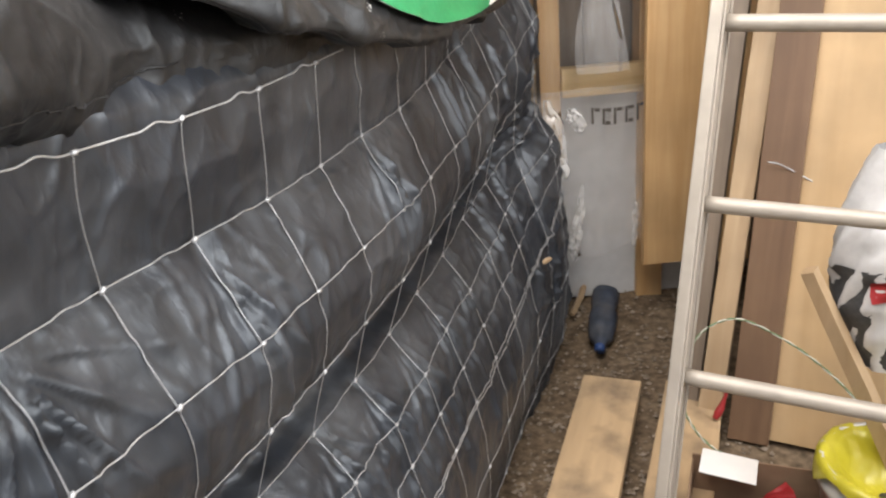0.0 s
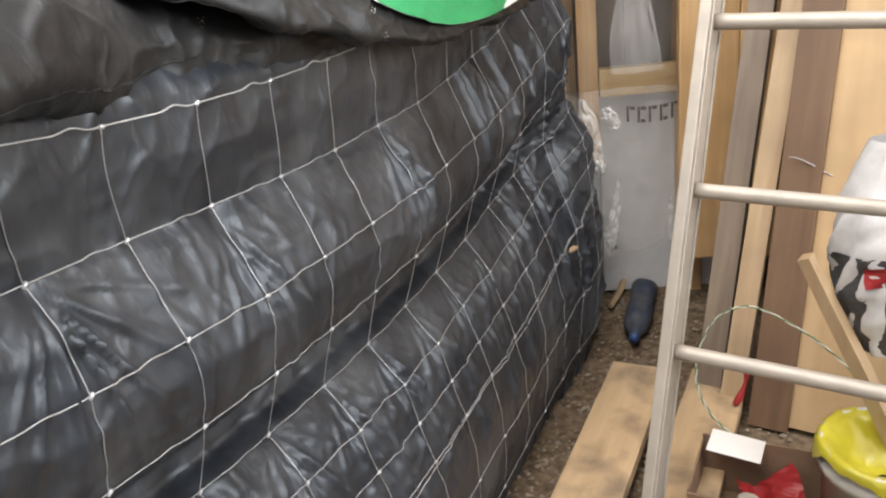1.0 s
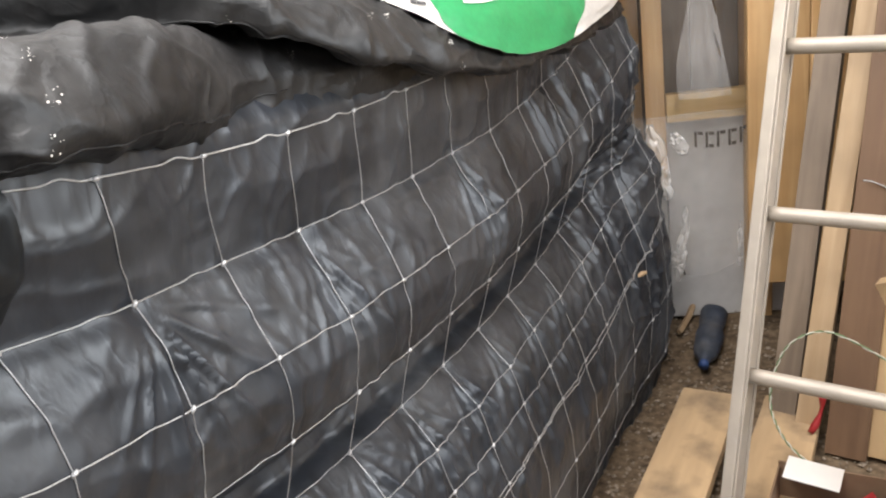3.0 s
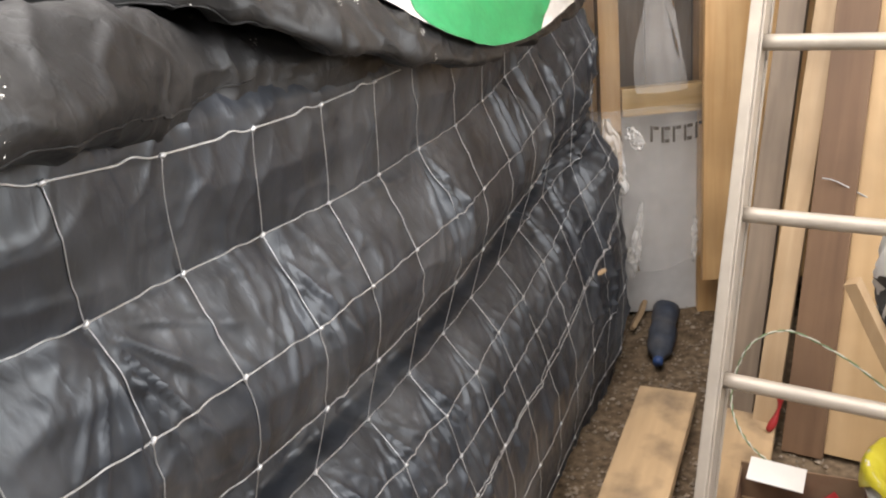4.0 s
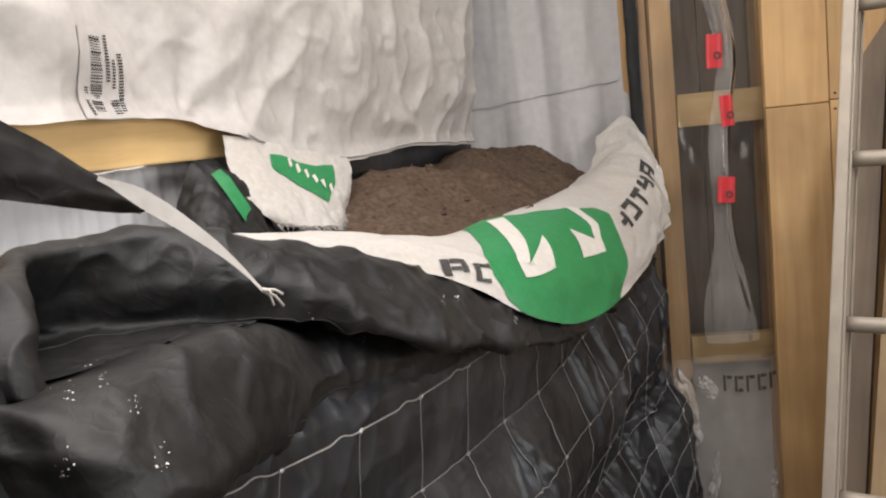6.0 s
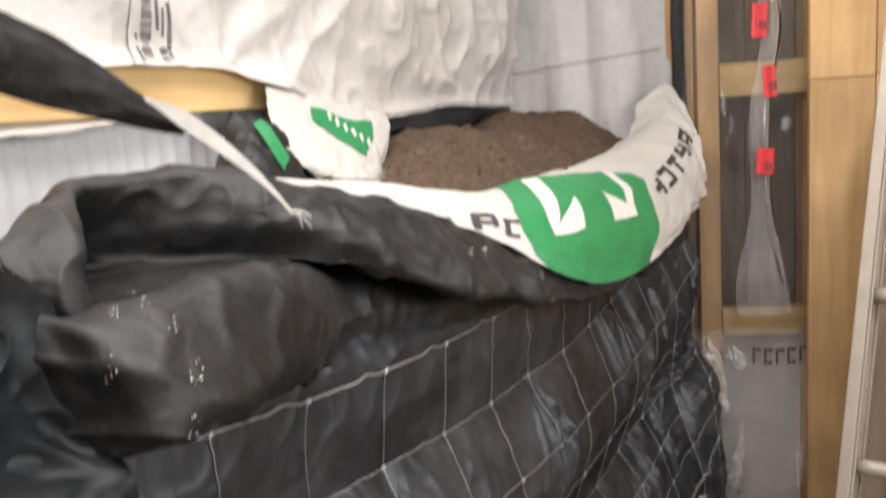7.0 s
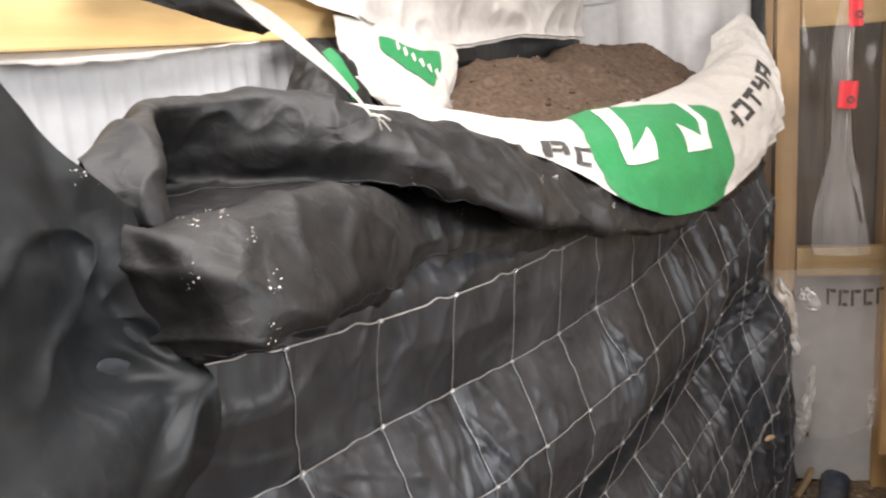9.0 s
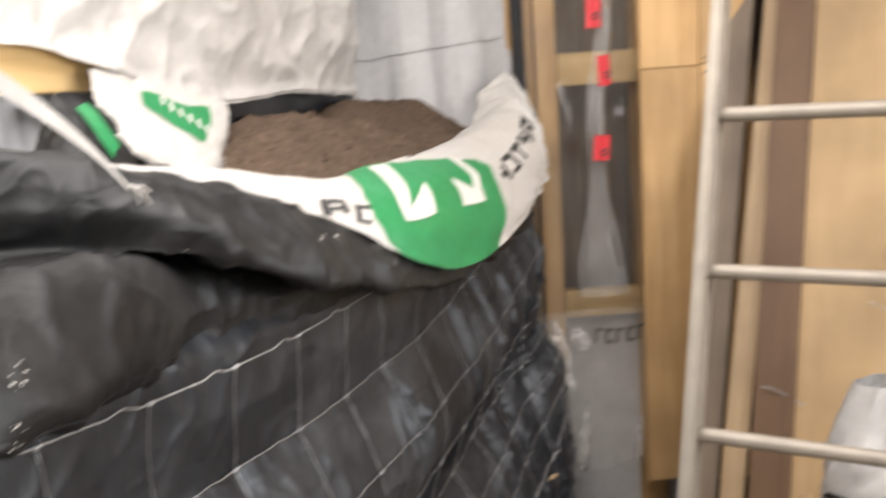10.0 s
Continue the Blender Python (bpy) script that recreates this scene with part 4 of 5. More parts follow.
def small_bags():
    # torn small bag with a green band, hung under the tarpaulin
    t = (((1.085, -0.955, 1.47), (1.05, -0.915, 1.40), (1.06, -0.885, 1.345), (1.09, -0.87, 1.315)),
         ((1.14, -0.945, 1.46), (1.12, -0.90, 1.39), (1.12, -0.865, 1.335), (1.13, -0.845, 1.305)),
         ((1.24, -0.94, 1.44), (1.21, -0.90, 1.385), (1.20, -0.86, 1.33), (1.19, -0.835, 1.295)),
         ((1.36, -0.94, 1.42), (1.33, -0.905, 1.38), (1.29, -0.87, 1.33), (1.25, -0.845, 1.29)),
         ((1.44, -0.945, 1.41), (1.42, -0.92, 1.38), (1.38, -0.90, 1.35), (1.34, -0.89, 1.31)))
    g = rumple(loft(from_table(t), 70, 50), 0.004, 16, 4)
    bag = thing("torn_bag", "torn white woven bag with a green printed band and frayed edge", "bag")
    cloth = part("bag_cloth", grid_mesh("bag_cloth", g, WHITE_WEAVE), bag)
    flip = 1 if np.dot(normals_of(g)[30, 20], OUT + np.array([0, 0, 0.6])) > 0 else -1
    print_on("green_band", g, ((0.331, 0.238), (0.352, 0.12), (0.42, 0.12), (0.646, 0.221), (0.772, 0.208), (0.746, 0.451), (0.611, 0.647), (0.579, 0.614), (0.444, 0.391)), GREEN_PRINT, cloth, 0.002 * flip, "green printed band", 0.04)
    for k in range(6):
        u, v = 0.455 + 0.043 * k, 0.16 + 0.062 * k
        print_on("lettering_bar", g, ((u, v), (u + 0.022, v - 0.02), (u + 0.026, v + 0.06), (u + 0.004, v + 0.09)), WHITE_PRINT, cloth, 0.0035 * flip, "white unreadable lettering", 0.04)
    # frayed threads along its torn edge
    rnd = random.Random(5)
    verts, faces = [], []
    for k in range(130):
        u = k / 130.0
        p = on_grid(g, u, 0.99, 0)
        q = p + OUT * rnd.uniform(0.0, 0.014) + AX * rnd.uniform(-0.010, 0.010) + np.array([0, 0, -rnd.uniform(0.004, 0.018)])
        v, f = tube([p, (p + q) / 2 + AX * rnd.uniform(-0.003, 0.003), q], 0.0005, 3)
        faces += [tuple(i + len(verts) for i in a) for a in f]
        verts += v
    part("fray", mesh_of("fray", verts, faces, WHITE_WEAVE), cloth, "frayed white threads")
    # dark bag end with a green patch
    t = (((0.90, -0.93, 1.31), (0.90, -0.87, 1.30), (0.91, -0.83, 1.28)), ((0.95, -0.95, 1.37), (0.94, -0.89, 1.34), (0.94, -0.84, 1.29)),
         ((1.00, -0.955, 1.43), (0.995, -0.90, 1.38), (0.99, -0.85, 1.30)), ((1.06, -0.95, 1.43), (1.06, -0.90, 1.38), (1.06, -0.86, 1.30)), ((1.12, -0.96, 1.38), (1.12, -0.92, 1.34), (1.12, -0.88, 1.29)))
    g = rumple(loft(from_table(t), 40, 30), 0.008, 18, 9)
    bag = thing("dark_bag", "black bag end with a green patch", "bag")
    cloth = part("bag_cloth", grid_mesh("bag_cloth", g, BLACK_CLOTH), bag)
    flip = 1 if np.dot(normals_of(g)[20, 10], OUT + np.array([0, 0, 0.6])) > 0 else -1
    print_on("green_patch", g, ((0.55, 0.28), (0.64, 0.25), (0.67, 0.75), (0.56, 0.85)), GREEN_PRINT, cloth, 0.003 * flip, "green patch", 0.06)
    # black sheet behind the heap
    g = []
    for s in np.linspace(1.38, 2.16, 50):
        g.append([at(s, -0.985 + 0.006 * fbm(s * 8, z * 8, 2), z) for z in np.linspace(1.2, 1.435, 16)])
    one("black_sheet", grid_mesh("black_sheet", np.array(g), BLACK_FILM), "black plastic sheet behind the compost heap", "plastic sheet")


def loose_strip():
    strip = thing("loose_strip", "loose black cloth strip with a white frayed ribbon edge", "cloth strip")
    c = spline(((-0.225, 0.06, 1.475), (-0.228, 0.15, 1.472), (-0.226, 0.217, 1.462), (-0.222, 0.27, 1.449), (-0.214, 0.315, 1.434), (-0.206, 0.355, 1.419), (-0.203, 0.372, 1.413)), 60)
    g = []
    for k, p in enumerate(c):
        w = 0.019 * (1 - smooth(0.45, 1.0, k / 59.0) * 0.85)
        a = np.array([0.10, 0.55, 0.9]) / 1.06
        g.append([p + a * w * v + np.array([0.004, 0, 0]) * math.cos(v * 2) + np.array([0.002, 0, 0]) * fbm(k * 0.2, v * 2) for v in np.linspace(-1, 1, 9)])
    part("strip", grid_mesh("strip", np.array(g), BLACK_CLOTH), strip)
    c = spline(((-0.205, 0.335, 1.432), (-0.197, 0.350, 1.423), (-0.185, 0.367, 1.408), (-0.172, 0.383, 1.390), (-0.162, 0.392, 1.375), (-0.154, 0.400, 1.360)), 50)
    g = []
    for k, p in enumerate(c):
        w = 0.0012 + 0.0040 * smooth(0.0, 0.3, k / 49.0) - 0.0038 * smooth(0.3, 1.0, k / 49.0)
        tw = 0.8 + 1.2 * k / 49.0
        a = np.array([0.3 * math.cos(tw), 0.4, math.sin(tw)])
        a /= np.linalg.norm(a)
        g.append([p + a * w * v for v in (-1, -0.5, 0, 0.5, 1)])
    part("ribbon", grid_mesh("ribbon", np.array(g), WHITE_WEAVE), strip, "thin white ribbon")
    rnd = random.Random(2)
    for k in range(6):
        p = np.array((-0.154, 0.400, 1.360))
        q = p + np.array([rnd.uniform(-0.003, 0.010), rnd.uniform(-0.004, 0.006), rnd.uniform(-0.012, 0.002)])
        part("frayed_end", mesh_of("frayed_end", *tube([p, (p + q) / 2 + 0.001, q], 0.0009, 4), WHITE_WEAVE), strip, "frayed pale thread end")


# ---- north side: studs, battens, foam, hanging clear film ----
def north_frame():
    def upright(name, label, x0, x1, y0, y1, z0, z1, m=PINE):
        one(name, box_mesh(name, x0, x1, y0, y1, z0, z1, m, 0.003), label, "stud" if "stud" in name else "board")
    upright("facing_board", "new pine facing board nailed to the wall", 0.598, 0.757, 2.258, 2.284, 0.22, 1.4125)
    upright("facing_board", "new pine facing board nailed to the wall", 0.598, 0.757, 2.258, 2.284, 1.4145, 2.55)
    upright("facing_board", "new pine facing board beside another", 0.7595, 0.905, 2.260, 2.285, 0.21, 1.418)
    upright("facing_board", "new pine facing board beside another", 0.7595, 0.905, 2.260, 2.285, 1.420, 2.55)
    upright("wall_stud", "rough pine wall stud", 0.255, 0.330, 2.425, 2.50, 0.50, 2.6)
    upright("wall_stud", "pine wall stud behind clear film", 0.334, 0.392, 2.385, 2.50, 0.50, 2.6)
    upright("wall_stud", "pine wall stud behind the facing boards", 0.62, 0.70, 2.415, 2.50, 0.0, 2.6)
    for z0, z1 in ((0.702, 0.784), (1.383, 1.473), (2.05, 2.14)):
        one("wall_batten", box_mesh("wall_batten", 0.3935, 0.79, 2.377, 2.412, z0, z1, PINE_X, 0.003), "pine batten across the studs", "batten", "battens on the wall")
    screw_v, screw_f = tube([(0, 0, 0), (0, -0.0015, 0), (0, -0.002, 0)], [0.0035, 0.0035, 0.0015], 8)
    screw = mesh_of("nail", screw_v, screw_f, INK)
    for x in (0.615, 0.74, 0.775):
        for z in (1.395, 1.435, 0.30, 0.75):
            one("nail", screw, "small dark nail head in the facing board", "nail", "nails in the facing boards", m=Matrix.Translation((x + 0.004 * math.sin(z * 30), 2.2605, z)))
    one("foam_board", box_mesh("foam_board", 0.395, 0.80, 2.44, 2.48, 0.04, 0.70, FOAM, 0.004), "pale grey foam insulation board between the studs", "foam board")
    one("foam_board", box_mesh("foam_board", 0.20, 0.393, 2.445, 2.485, 0.04, 0.497, FOAM, 0.004), "pale grey foam insulation offcut under the stud", "foam board")


def film_y(x, z):
    return 2.315 + 0.006 * math.sin(x * 30 + 2.0 * fbm(x * 3, z * 1.5, 2)) + 0.006 * (ridge(x * 7, z * 1.6, 6) - 0.4) + 0.002 * fbm(x * 18, z * 7, 3)


def clear_film():
    film = thing("clear_film", "clear crinkled plastic film hung over the studs", "plastic film")
    xs, zs = np.linspace(0.29, 0.61, 110), np.linspace(0.73, 2.5, 170)
    g = [[(x, film_y(x, z), z) for z in zs] for x in xs]
    part("upper_sheet", grid_mesh("upper_sheet", np.array(g), CLEAR), film)
    g = []
    for x in np.linspace(0.0, 1.0, 110):
        row = []
        for v in np.linspace(0, 1, 90):
            z = 0.74 - v * (0.48 + 0.02 * math.sin(x * 5))
            left = 0.285 + 0.10 * smooth(0.1, 0.9, v)
            xx = left + x * (0.612 - left)
            y = film_y(xx, z) - 0.012 * v - 0.006 * (max(0, ridge(xx * 12 + z * 4, z * 4, 3)) ** 3 - 0.2) * (1 - x) - 0.008 * (max(0, ridge(xx * 8, z * 1.4, 12)) ** 4 - 0.2)
            row.append((xx, y, z))
        g.append(row)
    g = np.array(g)
    low = part("lower_sheet", grid_mesh("lower_sheet", g, MILKY), film, "milky lower edge of the film")
    # maker's name, drawn as plain dark shapes
    for k in range(6):
        for a0, a1, b0, b1 in ((0.0, 0.007, 0.0, 0.046), (0.009, 0.024, 0.036, 0.046), (0.009, 0.022, 0.0, 0.010))[:3 if k % 2 else 2]:
            vs = []
            for i in range(4):
                for j in range(4):
                    xx = 0.458 + 0.031 * k + a0 + (a1 - a0) * i / 3
                    zz = 0.640 + b0 + (b1 - b0) * j / 3 + 1.6 * (xx - 0.52) ** 2
                    vs.append((xx, 2.292 + 0.004 * fbm(xx * 10, zz * 5), zz))
            part("print_bar", mesh_of("print_bar", vs, grid_faces(4, 4), FAINT_INK), film, "worn dark printed bar")
    # crumpled film runs added at its lower edge, milky white put in for glints
    for k, (x0, x1, z0, z1, w) in enumerate(((0.335, 0.375, 0.50, 0.73, 0.030), (0.425, 0.405, 0.25, 0.48, 0.014), (0.392, 0.398, 0.24, 0.34, 0.016), (0.580, 0.574, 0.28, 0.42, 0.010), (0.40, 0.425, 0.63, 0.70, 0.022))):
        g = []
        for t in np.linspace(0, 1, 60):
            z = z1 + (z0 - z1) * t
            half = w * (0.35 + 0.65 * math.sin(math.pi * t)) * (1 + 0.35 * fbm(t * 5, k * 3.1, 4))
            c = x0 + (x1 - x0) * t + 0.006 * fbm(t * 4, k * 7.7, 2)
            g.append([(c + half * v, 2.272 - 0.010 * (1 - v * v) + 0.012 * (max(0, ridge(v * 1.8 + t * 2, t * 5 + k, 6)) ** 2 - 0.3), z) for v in np.linspace(-1, 1, 18)])
        part("glint_run", grid_mesh("glint_run", np.array(g), GLINT), film, "bright crumpled run of film standing in for glints")
    # gathered strip of film that carries red labels
    def mid(z):
        return 0.478 + 0.018 * math.sin(z * 5.2) + 0.012 * math.sin(z * 13)
    g = []
    for z in np.linspace(0.79, 2.5, 150):
        w = 0.026 + 0.045 * (1 - smooth(0.8, 1.15, z)) + 0.012 * smooth(1.5, 2.2, z)
        c = mid(z) + 0.035 * (1 - smooth(0.8, 1.15, z))
        g.append([(c + w * v, 2.262 + 0.012 * v * v + 0.006 * (ridge(v * 1.6 + z, z * 5, 5) - 0.4), z) for v in np.linspace(-1, 1, 24)])
    strip = part("gathered_strip", grid_mesh("gathered_strip", np.array(g), MILKY), film, "gathered shiny strip of film")
    for x0, x1, z0, z1, lean in ((0.462, 0.508, 1.178, 1.246, 4), (0.480, 0.514, 1.378, 1.458, -3), (0.452, 0.494, 1.530, 1.616, 2)):
        c = Matrix.Translation(((x0 + x1) / 2, 2.243, (z0 + z1) / 2)) @ pose(0, 0, 0, 0, lean, 6)
        vs = [((x1 - x0) * (i / 6 - 0.5), 0.004 * math.sin(i * 1.1) , (z1 - z0) * (j / 6 - 0.5)) for i in range(7) for j in range(7)]
        lab = part("red_label", mesh_of("red_label", vs, grid_faces(7, 7), RED_TAPE), strip, "small red stuck label with a dark round mark", c)
        vs = [(0.006 + 0.010 * math.cos(a) * r, -0.006, -0.012 + 0.010 * math.sin(a) * r) for r in (0.55, 1.0) for a in np.linspace(0, 2 * math.pi, 16, endpoint=False)]
        part("round_mark", mesh_of("round_mark", vs, [(k, (k + 1) % 16, 16 + (k + 1) % 16, 16 + k) for k in range(16)], INK, False), film, "dark ring mark", c)


# ---- east side: ladder, leaning boards, clutter ----
LEAN = np.array([0.182, 0.3145, 1.0])
LEAN_U = LEAN / np.linalg.norm(LEAN)
SIDE = np.array([0.866, -0.5, 0.0])
FACE = np.cross(SIDE, LEAN_U)
FACE = FACE / np.linalg.norm(FACE)


def ladder():
    o = np.array([0.443, 1.279, 0.798])
    m = basis(SIDE, -FACE, LEAN_U, o)
    lad = thing("ladder", "dull aluminium ladder leaning on the shed wall", "ladder")
    lad.matrix_basis = m
    k = np.linalg.norm(LEAN)
    z0, z1 = -0.80 * k, 1.62 * k

    def stile(x, sign):
        st = part("stile", box_mesh("stile", min(x, x - sign * 0.020), max(x, x - sign * 0.020), -0.010, 0.055, z0, z1, ALU, 0.003), lad)
        a, b = x, x + sign * 0.004
        part("flange", box_mesh("flange", min(a, b), max(a, b), -0.004, 0.003, z0, z1, ALU, 0.0015), st)
        part("rear_flange", box_mesh("rear_flange", min(a, b), max(a, b), 0.047, 0.054, z0, z1, ALU, 0.0015), st)
        part("foot", box_mesh("foot", x - 0.026, x + 0.026, -0.016, 0.062, z0 - 0.012, z0 + 0.05, INK, 0.006), st, "black rubber foot")
    stile(-0.016, 1)
    stile(0.375, -1)
    z = -0.267 * k * 2
    pts = [(x, 0.022, 0) for x in np.linspace(-0.02, 0.377, 14)]
    v, f = tube(pts, 0.0140, 18)
    v = [(p[0], p[1], max(min(p[2], 0.0125), -0.0135)) for p in v]
    rung = mesh_of("rung", v, f, ALU)
    while z < z1 - 0.05:
        part("rung", rung, lad, m=Matrix.Translation((0, 0, z)))
        z += 0.266 * k


def leaning_boards():
    o = np.array([0.766, 1.89, 0.64])
    m = basis(SIDE, -FACE, LEAN_U, o)
    k = np.linalg.norm(LEAN)

    def board(name, label, cat, h0, h1, d0, d1, z0, z1, material, turn=0.0):
        me = box_mesh(name, h0, h1, d0, d1, (z0 - 0.64) * k, (z1 - 0.64) * k, material, 0.002)
        one(name, me, label, cat, m=m @ pose(0, 0, 0, 0, turn, 0))
    board("brown_board", "narrow brown board leaning on plywood", "board", 0.002, 0.094, 0.0, 0.018, 0.02, 2.25, BROWN_BOARD)
    board("pale_lath", "pale planed lath leaning upright", "lath", -0.058, -0.003, 0.012, 0.034, 0.02, 2.28, PALE_PINE, 1.6)
    board("grey_plank", "dark grey weathered plank leaning upright", "plank", -0.138, -0.074, 0.035, 0.065, 0.02, 2.2, GREY_WOOD, 0.7)
    board("plywood_sheet", "large pale plywood sheet leaning on the wall", "plywood", 0.055, 1.10, 0.020, 0.034, 0.03, 2.35, PLY)
    # loose end of wire before the plywood
    p = spline(((0.772, 1.856, 0.648), (0.80, 1.852, 0.640), (0.855, 1.842, 0.607), (0.924, 1.825, 0.565), (0.955, 1.815, 0.550)), 30)
    one("loose_wire", mesh_of("loose_wire", *tube(p, 0.0016, 5), WIRE), "bent loose end of pale wire by the plywood", "wire")
    p = spline(((0.99, 1.79, 0.86), (1.02, 1.775, 0.845), (1.08, 1.745, 0.82), (1.12, 1.72, 0.80)), 20)
    one("loose_wire", mesh_of("loose_wire", *tube(p, 0.0014, 5), WIRE), "bent loose end of pale wire by the plywood", "wire")


def floor_planks():
    def plank(x, y, ang, length, width, z, label):
        me = box_mesh("floor_plank", -width / 2, width / 2, -length, 0, -0.038, 0, DIRTY_PINE, 0.004)
        one("floor_plank", me, label, "plank", "planks on the floor", m=pose(x, y, z, 0, 1.0, ang))
    plank(0.430, 1.915, -20.4, 1.35, 0.148, 0.074, "muddy pine plank lying on the earth floor")
    plank(0.628, 1.86, -21.8, 1.30, 0.142, 0.070, "muddy pine plank lying beside another")


def bottle():
    b = thing("plastic_bottle", "crushed dusty blue plastic drinks bottle lying on the earth", "bottle")
    prof = ((0.0, 0.012), (0.004, 0.028), (0.02, 0.043), (0.06, 0.042), (0.10, 0.036), (0.14, 0.043), (0.20, 0.041), (0.235, 0.034), (0.262, 0.016), (0.28, 0.0125))
    v, f = [], []
    n = 20
    for x, r in prof:
        for k in range(n):
            a = 2 * math.pi * k / n
            rr = r * (1 + 0.10 * fbm(x * 30, math.cos(a) * 1.5 + 3, 2))
            v.append((x, rr * math.cos(a), rr * math.sin(a) * 0.85))
    f = grid_faces(len(prof), n, True)
    body = part("bottle_body", mesh_of("bottle_body", v, f, BLUE_CLEAR), b)
    cv, cf = tube([(0.270, 0, 0), (0.272, 0, 0), (0.288, 0, 0)], [0.012, 0.0148, 0.0148], 14)
    part("cap", mesh_of("cap", cv, cf, mat("blue_cap", (0.03, 0.07, 0.2), 0.4)), b, "blue cap")
    b.matrix_basis = pose(0.520, 2.40, 0.075, 0, 9, -106)
    p = [(0.40, 2.33, 0.04), (0.44, 2.40, 0.06), (0.47, 2.47, 0.085)]
    one("wood_scrap", mesh_of("wood_scrap", *tube(p, [0.010, 0.011, 0.009], 4), PALE_PINE, False), "small splintered wood scrap on the earth", "wood scrap")


def bucket():
    b = thing("bucket", "white plastic bucket with a yellow bag over its rim", "bucket")
    n = 40
    prof = ((0.0, 0.0), (0.0, 0.098), (0.01, 0.101), (0.19, 0.113), (0.192, 0.120), (0.212, 0.121), (0.214, 0.115), (0.236, 0.116), (0.238, 0.121), (0.25, 0.121), (0.25, 0.113), (0.02, 0.098), (0.02, 0.0))
    v = [(r * math.cos(2 * math.pi * k / n), r * math.sin(2 * math.pi * k / n), z) for z, r in prof for k in range(n)]
    part("bucket_body", mesh_of("bucket_body", v, grid_faces(len(prof), n, True), BUCKET), b)
    h = [(0.122 * math.cos(a), 0.122 * math.sin(a), 0.205 - 0.06 * abs(math.sin(a))) for a in np.linspace(-2.6, -0.4, 24)]
    part("bail_handle", mesh_of("bail_handle", *tube(h, 0.002, 6), WIRE), b, "thin wire handle")
    g = []
    for i, r in enumerate(np.linspace(0.012, 0.138, 26)):
        row = []
        for k in range(61):
            a = 2 * math.pi * k / 60
            rr = r * (1 + 0.12 * fbm(math.cos(a) * 1.4, math.sin(a) * 1.4, 3))
            over = max(0.0, rr - 0.121)
            z = 0.252 - 0.085 * (1 - smooth(0.03, 0.118, rr)) - 2.2 * over * (0.4 + 0.6 * (0.5 + 0.5 * math.sin(a * 3 + 1))) + 0.006 * fbm(math.cos(a) * 4 * rr * 10, math.sin(a) * 4 * rr * 10, 5)
            q = min(rr, 0.126) + 0.2 * over
            row.append((q * math.cos(a), q * math.sin(a), z))
        g.append(row)
    part("yellow_bag", grid_mesh("yellow_bag", np.array(g), YELLOW), b, "crumpled yellow plastic bag")
    b.matrix_basis = pose(0.795, 1.275, 0.012, 0, 0, 20)


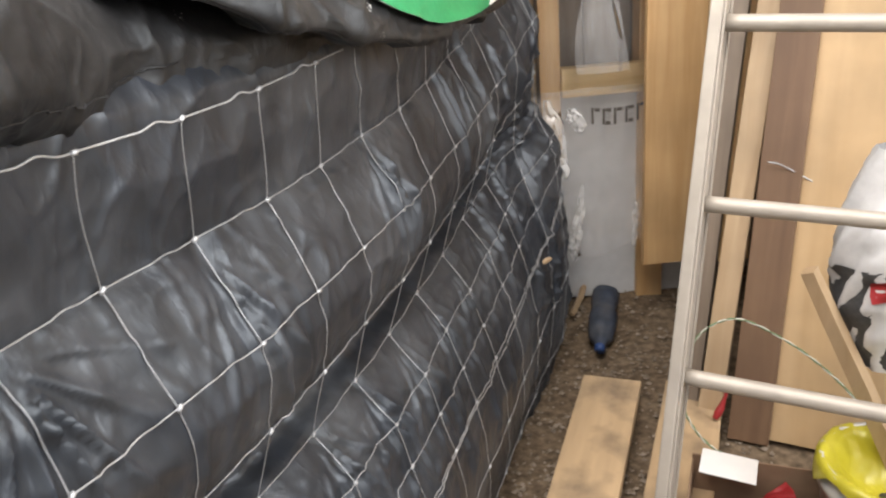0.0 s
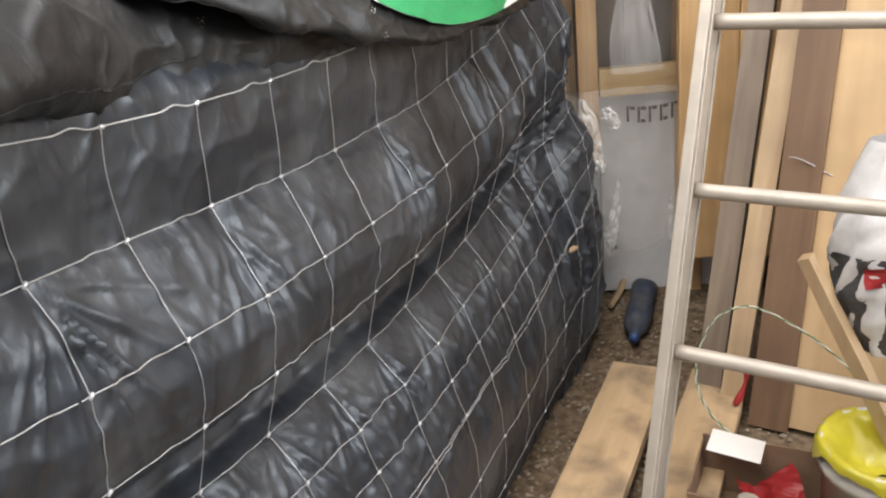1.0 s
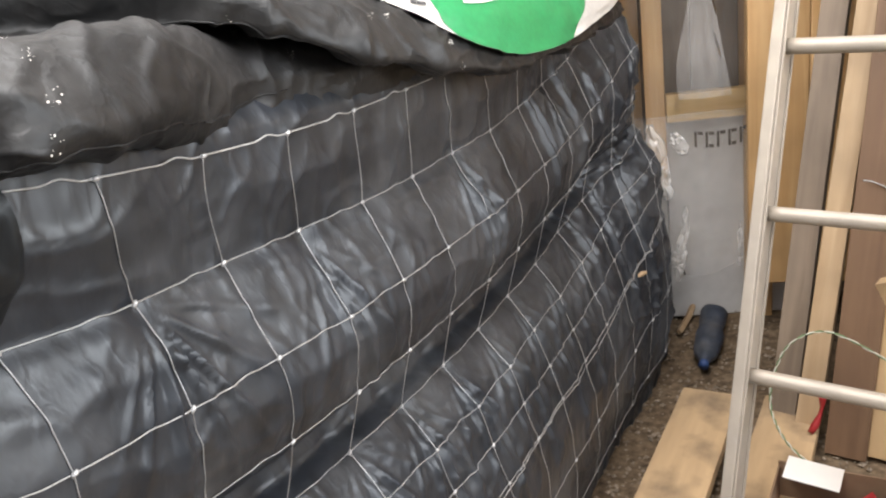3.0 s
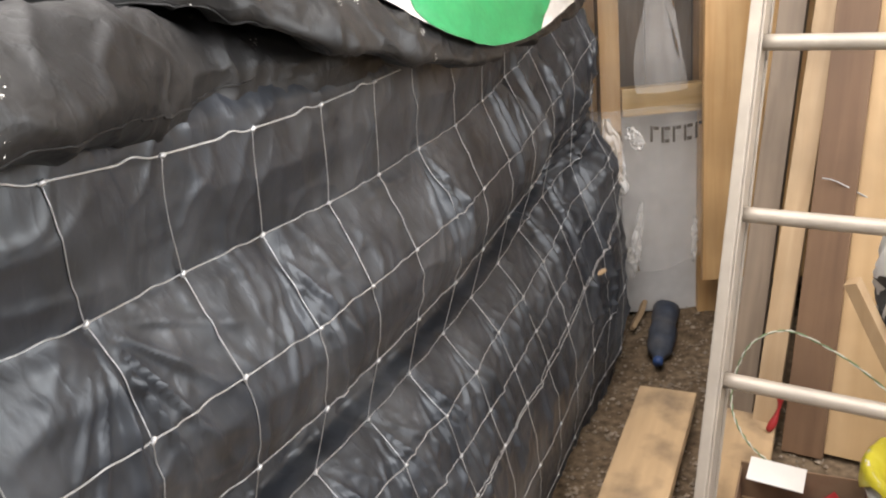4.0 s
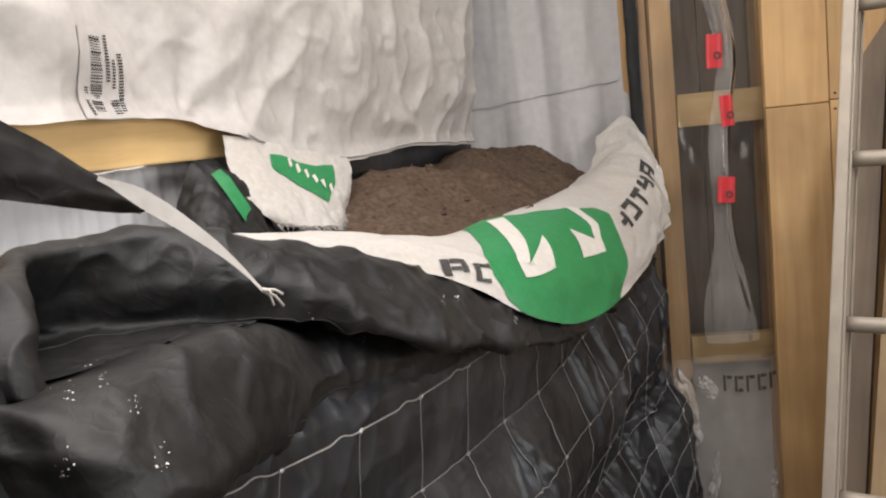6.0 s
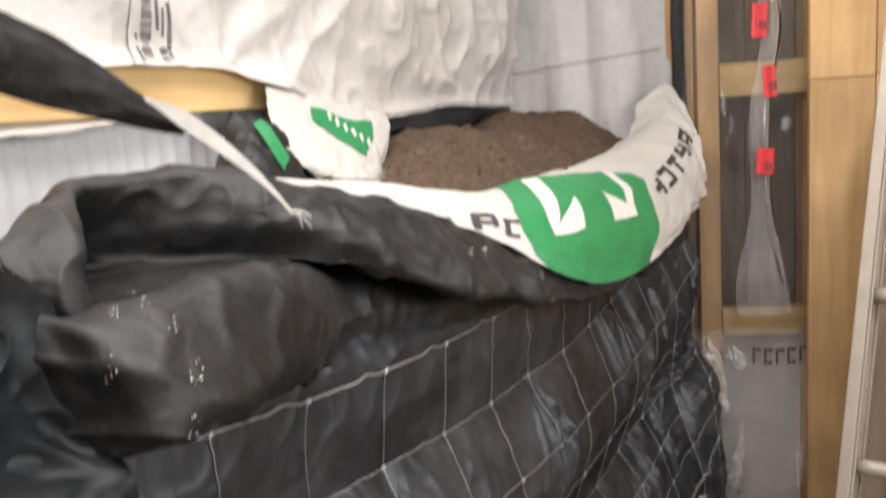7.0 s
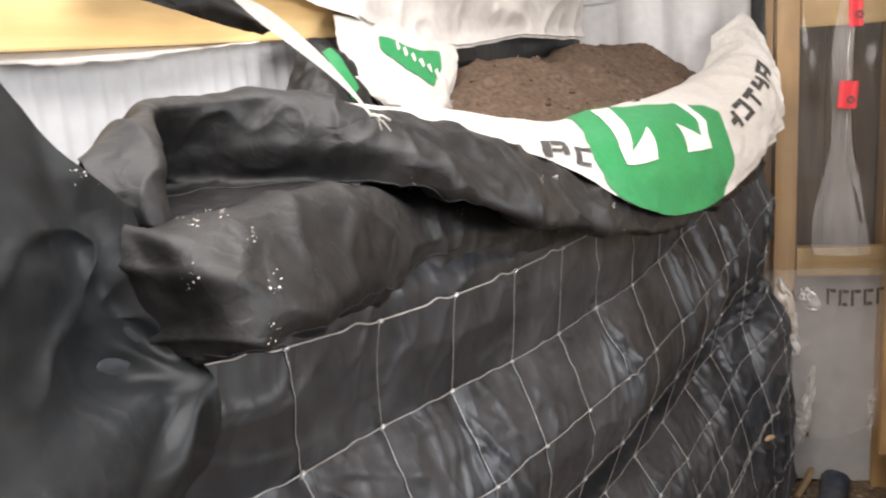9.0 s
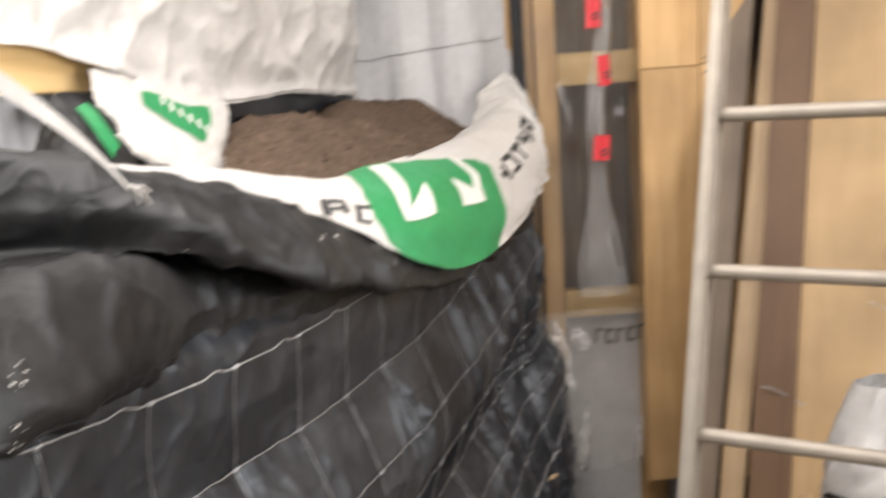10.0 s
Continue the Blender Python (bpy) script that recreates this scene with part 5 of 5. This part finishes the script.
def clutter():
    # open cardboard box with a red thing in it, a white card on its edge
    box = thing("cardboard_box", "open brown cardboard box holding dark and red odds and ends", "box")
    for nm, lim in (("side", (-0.13, 0.13, -0.095, -0.091, 0, 0.13)), ("side", (-0.13, 0.13, 0.091, 0.095, 0, 0.145)), ("end", (-0.13, -0.126, -0.0905, 0.0905, 0, 0.135)), ("end", (0.126, 0.13, -0.0905, 0.0905, 0, 0.13)), ("base", (-0.1255, 0.1255, -0.0905, 0.0905, 0, 0.004))):
        part("box_" + nm, box_mesh("box_" + nm, *lim, CARD, 0.001), box)
    box.matrix_basis = pose(0.585, 1.345, 0.012, 0, 0, -22)
    card = box_mesh("white_card", -0.055, 0.055, -0.036, 0.036, -0.001, 0.001, PAPER, 0)
    one("white_card", card, "blank white card resting on the cardboard box", "card", m=pose(0.556, 1.425, 0.160, 4, 5, -24))
    g = rumple(loft([[(0.55 + 0.04 * i, 1.28 + 0.04 * j, 0.095 + 0.035 * math.sin(i * 1.6) * math.cos(j * 1.3)) for j in range(4)] for i in range(4)], 40, 40), 0.015, 18, 8)
    one("red_cloth", grid_mesh("red_cloth", g, RED), "crumpled dull red cloth in the cardboard box", "cloth")
    v, f = tube([(0.545, 1.285, 0.03), (0.545, 1.285, 0.135), (0.545, 1.285, 0.138)], [0.022, 0.022, 0.018], 20)
    one("tin_can", mesh_of("tin_can", v, f, ALU), "small shiny tin can in the cardboard box", "can")
    # red scrap at the foot of the boards
    v, f = tube(spline(((0.625, 1.70, 0.075), (0.64, 1.705, 0.10), (0.652, 1.71, 0.135), (0.655, 1.715, 0.165)), 12), [0.007 + 0.003 * math.sin(i * 0.7) for i in range(12)], 8)
    one("red_scrap", mesh_of("red_scrap", v, f, RED), "small red plastic scrap at the foot of the boards", "scrap")
    # twisted cord, two strands
    for pts in (((0.90, 1.44, 0.19), (0.86, 1.48, 0.22), (0.82, 1.53, 0.265), (0.769, 1.57, 0.31), (0.706, 1.60, 0.352), (0.644, 1.62, 0.382), (0.596, 1.62, 0.384), (0.554, 1.62, 0.359), (0.531, 1.62, 0.316), (0.515, 1.615, 0.26),
                 (0.512, 1.605, 0.21), (0.522, 1.59, 0.17), (0.545, 1.57, 0.13), (0.58, 1.55, 0.10), (0.63, 1.545, 0.075), (0.70, 1.53, 0.06), (0.79, 1.50, 0.05)),):
        c = spline(pts, 240)
        cord = thing("twisted_cord", "loop of thin green and white twisted cord", "cord")
        for k, material in enumerate((CABLE, CABLE_W)):
            p = [q + 0.0016 * np.array([math.cos(i * 0.55 + math.pi * k), 0.3, math.sin(i * 0.55 + math.pi * k)]) for i, q in enumerate(c)]
            part("strand", mesh_of("strand", *tube(p, 0.0017, 5), material), cord)
    # slumped white sack with dark and red print, hanging at the plywood
    n = 60
    g = []
    for i, v in enumerate(np.linspace(0, 1, 50)):
        row = []
        for k in range(n + 1):
            a = 2 * math.pi * k / n
            w = 0.105 * (0.35 + 0.75 * math.sin(math.pi * (0.12 + 0.83 * v)) ** 0.8)
            w *= 1 + 0.30 * (ridge(math.cos(a) * 1.3, math.sin(a) * 1.3 + v * 2.6, 3) - 0.4) + 0.10 * fbm(math.cos(a) * 4, math.sin(a) * 4 + v * 9, 5)
            row.append((0.85 + w * math.cos(a) - 0.02 * v, 1.40 + 0.7 * w * math.sin(a), 0.40 + 0.42 * v))
        g.append(row)
    g = np.array(g)
    sack = thing("plastic_sack", "slumped white plastic sack with dark and red print", "sack")
    cloth = part("sack_film", grid_mesh("sack_film", g, WHITE_TARP), sack)
    mid_n = normals_of(g)[20, 40]
    flip = 1 if mid_n[1] < 0 else -1
    print_on("dark_print", g, ((0.02, 0.30), (0.36, 0.36), (0.50, 0.50), (0.54, 0.78), (0.20, 0.95), (0.02, 0.95)), INK, cloth, 0.003 * flip, "dark printed area", 0.03)
    print_on("red_print", g, ((0.38, 0.63), (0.47, 0.62), (0.49, 0.67), (0.41, 0.69)), RED, cloth, 0.005 * flip, "red printed area", 0.03)
    # short stick leaning beside it
    v, f = tube([(0.660, 1.385, 0.61), (0.70, 1.37, 0.52), (0.765, 1.35, 0.38), (0.86, 1.32, 0.16)], [0.017, 0.018, 0.020, 0.022], 4)
    one("short_stick", mesh_of("short_stick", v, f, PALE_PINE, False), "short sawn stick leaning by the sack", "stick")


def flecks():
    """White droppings on the black cloth."""
    rnd = random.Random(6)
    spots = ((0.333, -0.400, 1.205), (0.349, -0.490, 1.281), (0.384, -0.466, 1.262), (0.807, -0.538, 1.192), (0.956, -0.478, 1.214), (1.052, -0.436, 1.160), (0.609, -0.69, 1.374), (0.39, -0.50, 1.28), (0.30, -0.44, 1.25), (0.72, -0.55, 1.24), (0.90, -0.47, 1.22), (1.07, -0.43, 1.12), (0.27, -0.50, 1.33), (0.36, -0.42, 1.23))
    verts, faces = [], []
    dep = bpy.context.evaluated_depsgraph_get()
    for s, n, z in spots:
        for k in range(11):
            aim = at(s + rnd.gauss(0, 0.005), n, z + rnd.gauss(0, 0.004))
            eye = np.array([0.05, -0.05, 1.40])
            way = Vector(aim - eye).normalized()
            hit, place, normal, _, ob, _ = scene.ray_cast(dep, Vector(eye), way)
            if not hit or ob.name.split(".")[0] not in ("bag_cloth", "flap_cloth", "gathered_sheet", "plastic_cover"):
                continue
            r = rnd.choice((0.0003, 0.0004, 0.0006, 0.0011))
            a = normal.orthogonal().normalized()
            c = normal.cross(a)
            b = len(verts)
            verts.append(place + normal * 0.0013)
            for q in range(7):
                w = 2 * math.pi * q / 7
                verts.append(place + normal * 0.0006 + (a * math.cos(w) + c * math.sin(w)) * r * rnd.uniform(0.5, 1.3))
            faces += [(b, b + 1 + q, b + 1 + (q + 1) % 7) for q in range(7)]
    one("droppings", mesh_of("droppings", verts, faces, FLECK), "small white droppings on the black cloth", "droppings", kind="stuff")


def pale_leaves():
    """Two dry leaf scraps caught in the fence."""
    for x, y, z, turn in ((0.088, 1.68, 0.535, 20), (0.255, 1.861, 0.456, 70)):
        vs = [(0.007 * math.cos(a) * r, -0.002 + 0.002 * math.cos(2 * a) * r, 0.013 * math.sin(a) * r) for r in (0.02, 0.5, 1.0) for a in np.linspace(0, 2 * math.pi, 12, endpoint=False)]
        one("dry_leaf", mesh_of("dry_leaf", vs, grid_faces(3, 12, True), PALE_PINE), "dry pale leaf scrap caught in the wire fence", "leaf", "leaf scraps in the fence", m=pose(x + 0.006, y - 0.008, z, 0, turn, 15))


pale_leaves()
west_rail()
white_tarp()
grey_sheet()
small_bags()
loose_strip()
north_frame()
clear_film()
ladder()
leaning_boards()
floor_planks()
bottle()
bucket()
clutter()
flecks()
